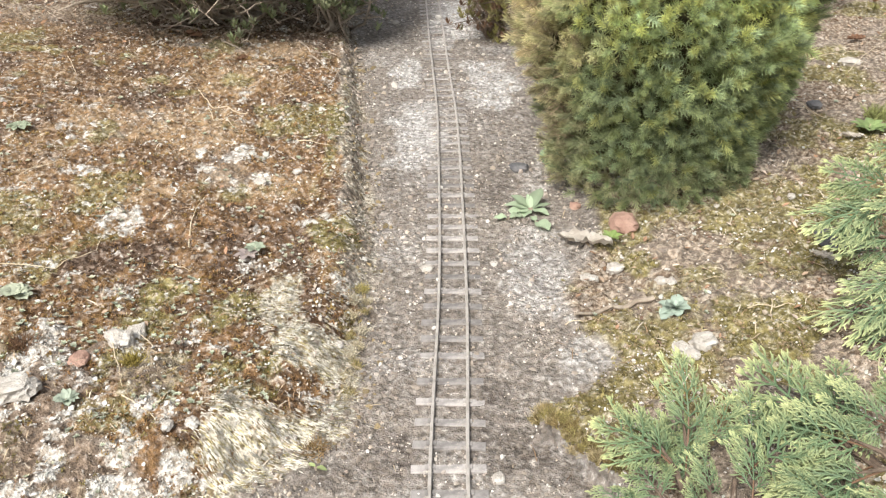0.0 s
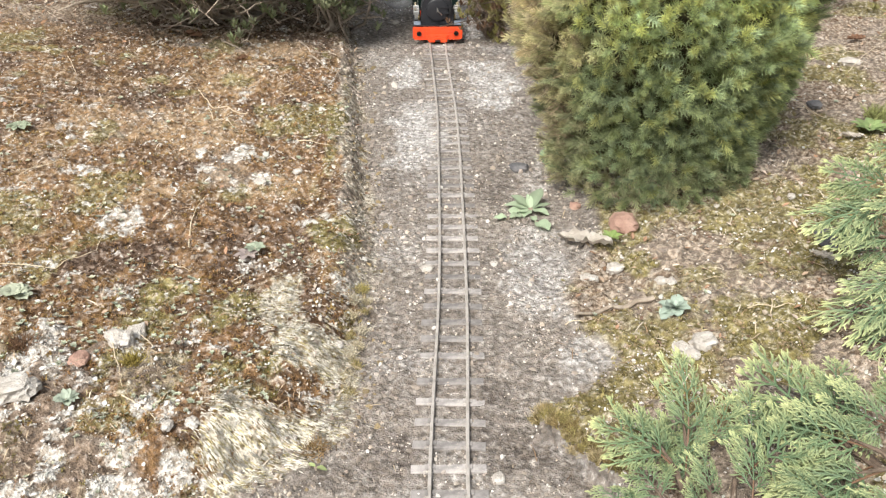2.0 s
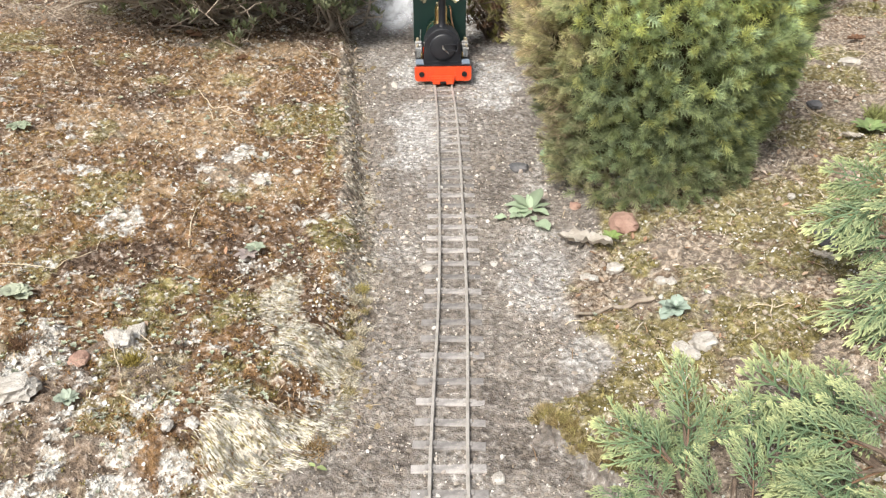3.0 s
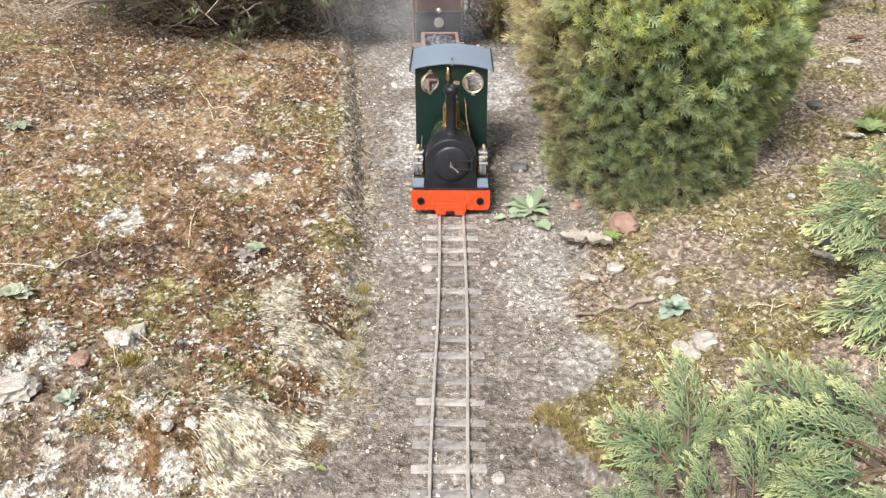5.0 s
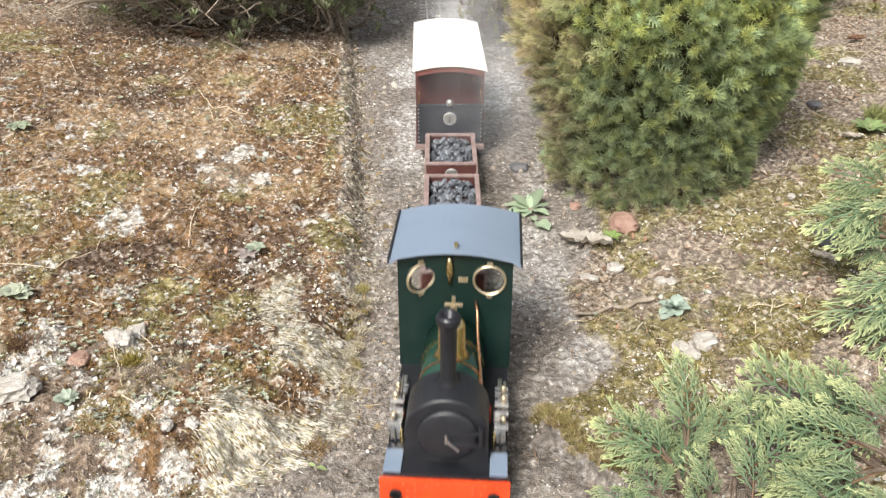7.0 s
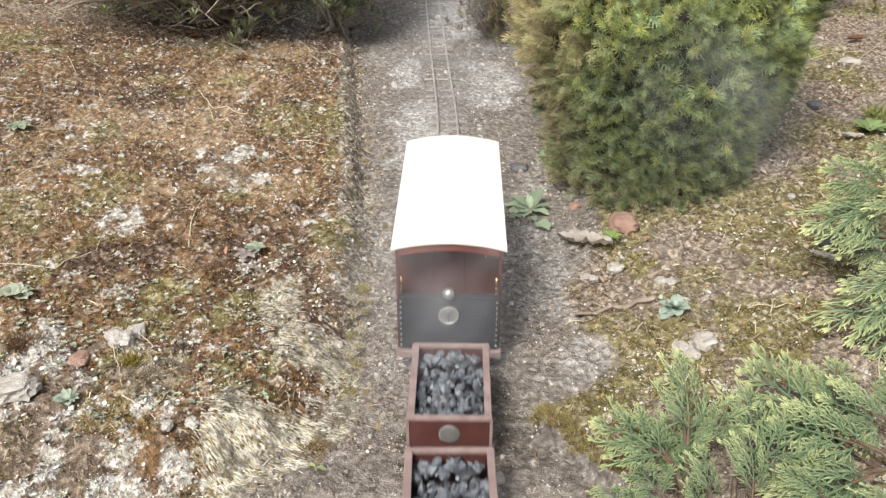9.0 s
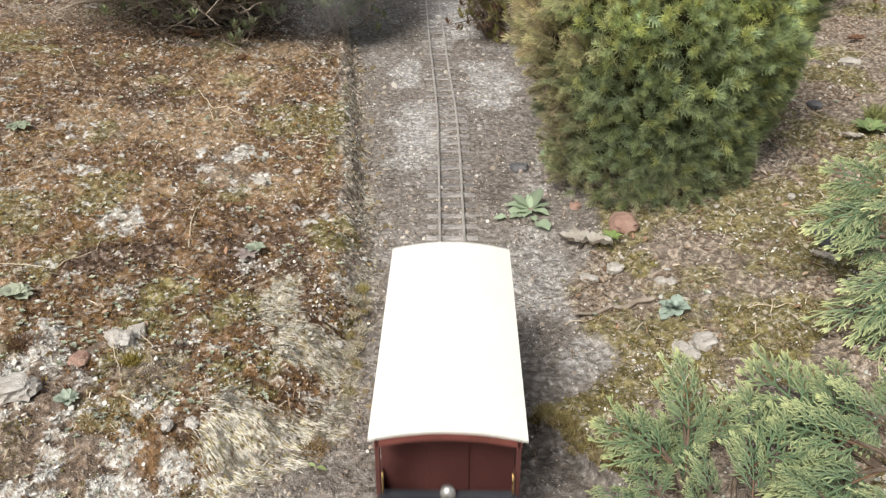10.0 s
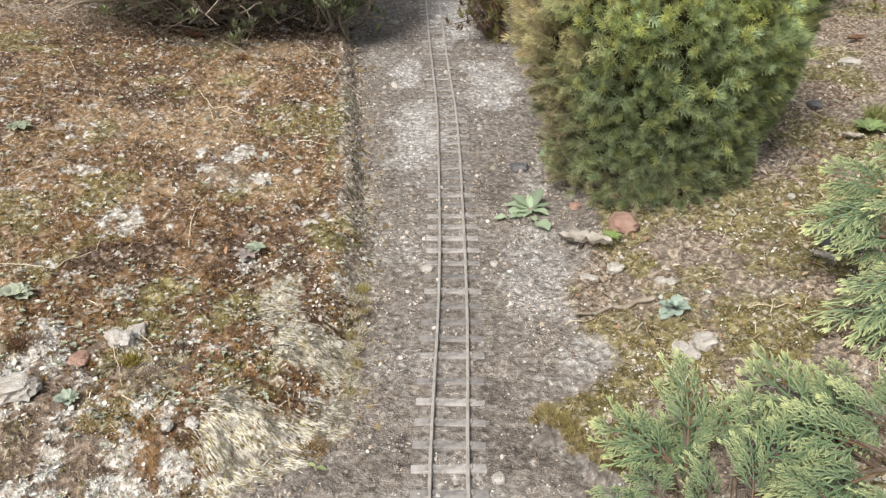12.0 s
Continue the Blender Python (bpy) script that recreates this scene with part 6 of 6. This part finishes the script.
def dry_strands():
    rng = np.random.RandomState(99)
    pieces = []
    # bleached moss hanging down the bank
    n = 110000
    x, y = sow(rng, n, 0.52, 1.3)
    m, dl, dr = zones(x, y)
    lip = step(dl, -0.01, 0.0) * (1 - step(dl, 0.03, 0.06)) * 0.5
    keep = rng.rand(n) < np.maximum(m["straw"], lip * step(fbm(x, y, 30, 401, 3), 0.45, 0.6))
    x, y = x[keep], y[keep]
    n = len(x)
    e = 0.004
    slope = np.stack([(land(x + e, y, False) - land(x - e, y, False)), (land(x, y + e, False) - land(x, y - e, False))], 1) / (2 * e)
    down = np.stack([0.9 - 3 * slope[:, 0], -0.25 - 2 * slope[:, 1]], 1) + rng.normal(0, 0.3, (n, 2)) + 0.9 * np.stack([fbm(x, y, 30, 403, 2) - 0.5, fbm(x, y, 30, 404, 2) - 0.5], 1)
    down /= np.linalg.norm(down, axis=1, keepdims=True)
    dz = (slope * down).sum(1) + rng.normal(0.0, 0.12, n)
    d = np.concatenate([down, dz[:, None]], 1)
    ln = rng.uniform(0.004, 0.009, n)
    up = np.concatenate([-slope, np.ones((n, 1))], 1)
    col = np.array([[0.93, 0.88, 0.75]]) * rng.uniform(0.55, 1.0, (n, 1)) * (0.3 + 0.75 * step(fbm(x, y, 95, 402, 3), 0.33, 0.58))[:, None] * np.where(rng.rand(n, 1) < 0.2, np.array([[0.7, 0.65, 0.38]]), 1)
    loc = np.stack([x, y, land(x, y) + 0.001 + 0.0045 * rng.rand(n) * fbm(x, y, 70, 407, 2)], 1)
    pieces.append(scatter(*STRAND, aim_mats(d, up, np.stack([ln, ln * 0 + 0.0105, ln * 0.9], 1)), loc, col))
    stuff("bleached_moss", "matted cream strands of bleached moss", pieces, DRY)
    # litter of stalks, needles and leaf bits
    pieces = []
    n = 7500
    x, y = sow(rng, n)
    m, dl, dr = zones(x, y)
    keep = rng.rand(n) < 0.13 * (dl > 0) + 0.55 * m["litter"] * (y > 1.15) + 0.22 * (dr > 0) + 0.03
    keep &= np.abs(x - line_x(y)) > 0.04
    x, y = x[keep], y[keep]
    n = len(x)
    a = rng.uniform(0, 2 * np.pi, n)
    d = np.stack([np.cos(a), np.sin(a), rng.normal(0, 0.12, n)], 1)
    ln = (0.006 + 0.02 * rng.rand(n) ** 2) * (0.7 + 0.4 * y)
    tone = np.array([[0.5, 0.4, 0.27], [0.3, 0.2, 0.12], [0.66, 0.58, 0.45], [0.17, 0.11, 0.07]])[rng.choice(4, n, p=[0.35, 0.25, 0.25, 0.15])] * rng.uniform(0.75, 1.2, (n, 1))
    loc = np.stack([x, y, land(x, y) + 0.003], 1)
    pieces.append(scatter(*STRAND, aim_mats(d, np.tile([[0.0, 0, 1]], (n, 1)) + rng.normal(0, 0.2, (n, 3)), np.stack([ln, 0.45 * ln ** 0.5 * 0.25, ln], 1)), loc, tone))
    n = 6500
    x, y = sow(rng, n, 0.8)
    m, dl, dr = zones(x, y)
    keep = rng.rand(n) < m["litter"] * (0.25 + 0.75 * ((dl > 0) & (y > 1.5))) + 0.05 * (dl > 0)
    x, y = x[keep], y[keep]
    n = len(x)
    lv, lf = leaf_shape(0.3, 0.5, 0.25, 2)
    size = rng.uniform(0.004, 0.011, n) * (0.6 + 0.4 * y)
    tone = np.array([[0.42, 0.31, 0.22], [0.25, 0.15, 0.09], [0.55, 0.46, 0.38], [0.16, 0.1, 0.07], [0.36, 0.22, 0.14]])[rng.choice(5, n)] * rng.uniform(0.7, 1.2, (n, 1))
    pieces.append(scatter(lv, lf, turn_mats(rng, n, 0.7, size[:, None] * np.ones((n, 3))), np.stack([x, y, land(x, y) + 0.002], 1), tone))
    stuff("leaf_litter", "dry stalks and broken leaf litter", pieces, DRY)


def stonecrop():
    rng = np.random.RandomState(111)
    lv, lf = leaf_shape(0.33, 0.3, 0.1, 2)
    tv, tf = [], []
    for j in range(11):
        a, rise = 2.4 * j, 0.25 + 0.08 * j
        c, s = math.cos(a), math.sin(a)
        v = lv * (1.0 - 0.05 * j)
        v = np.stack([v[:, 0] * math.cos(rise) - v[:, 2] * math.sin(rise), v[:, 1], v[:, 0] * math.sin(rise) + v[:, 2] * math.cos(rise)], 1)
        n = len(tv)
        tv += [(c * q[0] - s * q[1], s * q[0] + c * q[1], q[2]) for q in v]
        tf += (lf + n).tolist()
    n = 5000
    x, y = sow(rng, n)
    m, dl, dr = zones(x, y)
    keep = rng.rand(n) < (dl > 0.02) * 0.85 * step(fbm(x, y, 16, 501, 3), 0.5, 0.64) * (1 - m["litter"]) * (1 - m["straw"]) + (dr > 0.03) * 0.03
    x, y = x[keep], y[keep]
    n = len(x)
    size = rng.uniform(0.0025, 0.0055, n) * (0.75 + 0.3 * y)
    tone = np.array([[0.46, 0.49, 0.38]]) * rng.uniform(0.7, 1.3, (n, 1)) * np.where(rng.rand(n, 1) < 0.3, np.array([[1.2, 1.12, 1.15]]), 1)
    pieces = [scatter(tv, tf, turn_mats(rng, n, 0.4, size[:, None] * np.ones((n, 3))), np.stack([x, y, land(x, y) + 0.002], 1), tone)]
    stuff("stonecrop", "tiny grey-green stonecrop rosettes in the moss", pieces, LEAF)


grit()
moss()
dry_strands()
stonecrop()


# ---- steam drifting off the locomotive ----
def steam_material():
    """Thin vapour: nothing at the rim of each sheet, patchy and denser towards its middle."""
    m, nt, p = node_mat("steam")
    v = coords(nt)
    ln = nt.nodes.new("ShaderNodeVectorMath")
    ln.operation = "LENGTH"
    nt.links.new(v, ln.inputs[0])
    fall = nt.nodes.new("ShaderNodeMapRange")
    fall.interpolation_type = "SMOOTHERSTEP"
    fall.inputs[1].default_value, fall.inputs[2].default_value = 0.95, 0.0
    nt.links.new(ln.outputs["Value"], fall.inputs[0])
    n = noise_tex(nt, v, 2.2, 4, 0.55)
    cloud = ramp(nt, n, 0.3, 0.75)
    mul = nt.nodes.new("ShaderNodeMath")
    mul.operation = "MULTIPLY"
    nt.links.new(fall.outputs[0], mul.inputs[0])
    nt.links.new(cloud, mul.inputs[1])
    att = nt.nodes.new("ShaderNodeAttribute")
    att.attribute_name = "tone"
    mul2 = nt.nodes.new("ShaderNodeMath")
    mul2.operation = "MULTIPLY"
    mul2.use_clamp = True
    nt.links.new(mul.outputs[0], mul2.inputs[0])
    nt.links.new(att.outputs["Fac"], mul2.inputs[1])
    p.inputs["Base Color"].default_value = (0.74, 0.76, 0.79, 1)
    p.inputs["Roughness"].default_value = 1.0
    p.inputs["Specular IOR Level"].default_value = 0.0
    nt.links.new(mul2.outputs[0], p.inputs["Alpha"])
    return m


STEAM = steam_material()


def puff_mesh(dense, seed):
    """Two loose, wavy veils of vapour one behind the other; dense: how thick the vapour is."""
    rng = np.random.RandomState(seed)
    vs, fs = [], []
    for layer in range(2):
        k = 13
        g = np.linspace(-1, 1, k)
        x, z = (a.ravel() for a in np.meshgrid(g, g))
        y = 0.3 * (layer - 0.5) + 0.25 * (fbm(x + 9 * layer, z, 1.2, seed, 2) - 0.5) + 0.3 * (x * x + z * z) * (layer - 0.5)
        i = (np.arange(k - 1)[:, None] * k + np.arange(k - 1)[None]).ravel() + len(vs) * k * k
        vs.append(np.stack([x, y, z], 1))
        fs.append(np.stack([i, i + 1, i + k + 1, i + k], 1))
    v, f = np.vstack(vs), np.vstack(fs)
    return raw_mesh("steam_puff", v, f, STEAM, np.full((len(v), 3), dense), True)


# each puff: thickness, half width, half height, then its way as rows of (seconds, x, y, z)
PUFFS = [
    (1.6, 0.09, 0.08, [(0, -0.13, 2.95, 0.07), (1.5, -0.105, 2.40, 0.07), (2.5, -0.100, 2.08, 0.07), (3.2, -0.11, 2.02, 0.075), (4.0, -0.16, 2.25, 0.16), (4.8, -0.26, 2.6, 0.35), (7.2, -0.8, 3.2, 1.0), (12, -3.0, 4.5, 2.5)]),
    (1.0, 0.10, 0.09, [(0, -0.14, 3.1, 0.10), (2.5, -0.12, 2.22, 0.10), (3.2, -0.12, 2.02, 0.10), (4.0, -0.14, 2.1, 0.16), (4.8, -0.2, 2.45, 0.32), (7.2, -0.7, 3.4, 1.0), (12, -3.0, 4.8, 2.5)]),
    (0.11, 0.24, 0.18, [(0, -0.12, 3.3, 0.12), (3.2, -0.15, 2.4, 0.14), (4.8, -0.12, 1.82, 0.10), (5.7, -0.10, 1.78, 0.11), (6.3, -0.06, 1.72, 0.12), (7.2, 0.11, 1.42, 0.11), (8.8, 0.27, 1.08, 0.16), (9.3, 0.55, 1.15, 0.38), (9.8, 0.95, 1.2, 0.65), (12, 2.6, 1.6, 1.6)]),
    (0.20, 0.2, 0.16, [(0, 0.02, 3.4, 0.16), (3.2, 0.0, 2.6, 0.2), (4.8, 0.0, 1.95, 0.16), (5.7, 0.04, 1.7, 0.16), (7.2, 0.07, 1.2, 0.14), (8.1, 0.02, 0.90, 0.14), (8.8, 0.0, 0.75, 0.13), (9.1, -0.02, 0.70, 0.14), (9.5, -0.35, 0.9, 0.34), (9.7, -0.55, 0.95, 0.44), (10.0, -0.8, 1.0, 0.6), (12, -2.2, 1.3, 1.4)]),
    (0.34, 0.24, 0.18, [(0, -0.1, 3.6, 0.2), (3.2, -0.08, 2.9, 0.25), (4.8, -0.10, 2.05, 0.14), (6, 0.02, 1.75, 0.13), (7.2, 0.08, 1.6, 0.13), (8.8, 0.03, 1.45, 0.13), (9.6, -0.05, 1.55, 0.13), (10.2, -0.3, 1.9, 0.3), (12, -1.8, 2.6, 1.2)]),
    (0.22, 0.34, 0.15, [(0, -0.2, 3.9, 0.3), (4.8, -0.4, 3.2, 0.4), (7.2, -0.3, 2.6, 0.35), (8.8, -0.25, 2.0, 0.14), (9.6, -0.28, 1.85, 0.11), (10.2, -0.6, 2.1, 0.3), (12, -1.9, 2.8, 1.2)]),
]


def make_puffs():
    made = []
    for k, (dense, w, h, way) in enumerate(PUFFS):
        ob = tagged(new("steam_puff", puff_mesh(dense, 70 + 5 * k)), "drifting puff of thin white steam", "steam", "puffs of steam")
        ob.scale = (w, w * 0.6, h)
        ob.visible_shadow = False
        made.append((ob, way))
    return made


STEAM_PUFFS = make_puffs()


# ---- what moves ----
def front_at(t):
    """Where the front of the locomotive is along the line."""
    return float(np.interp(t, [0, 1, 2, 3, 5, 5.5, 6, 6.5, 7, 8.8, 9.4, 10, 11, 12], [2.528, 2.2475, 1.973, 1.6875, 1.128, 0.988, 0.8445, 0.7015, 0.5625, 0.060, -0.107, -0.271, -0.530, -0.80]))


def ride(thing, behind, length, sway=lambda t: (0.0, 0.0)):
    rows = []
    for k in range(25):
        t = k * 0.5
        y = front_at(t) + behind
        xa, xb = float(line_x(y + 0.15 * length)), float(line_x(y + 0.85 * length))
        turn = math.degrees(math.atan2(xa - xb, 0.7 * length))
        x = xa + (xa - xb) / 0.7 * 0.15
        dx, dturn = sway(t)
        rows.append((t, pose(x + dx, y, 0.0, 0, 0, turn + dturn)))
    walk(thing, rows)


def motions():
    ride(LOCO, 0.0, 0.27, lambda t: (-0.0036 * float(step(t, 3.5, 6.3)), -2.5 * float(step(t, 3.5, 6.3))))
    for w, behind in zip(WAGONS, (0.313, 0.465, 0.617)):
        ride(w, behind, 0.113)
    ride(COACH, 0.765, 0.27, lambda t: (-0.0034 * float(step(t, 7.2, 9.0) * (1 - step(t, 9.5, 10.5))), -0.6 * float(step(t, 7.2, 9.0) * (1 - step(t, 9.5, 10.5)))))
    for k, (puff, way) in enumerate(STEAM_PUFFS):
        walk(puff, [(t, pose(x, y, z, -27, 5 * t - 30 + 25 * k, 8 * math.sin(t + k))) for t, x, y, z in way])


motions()
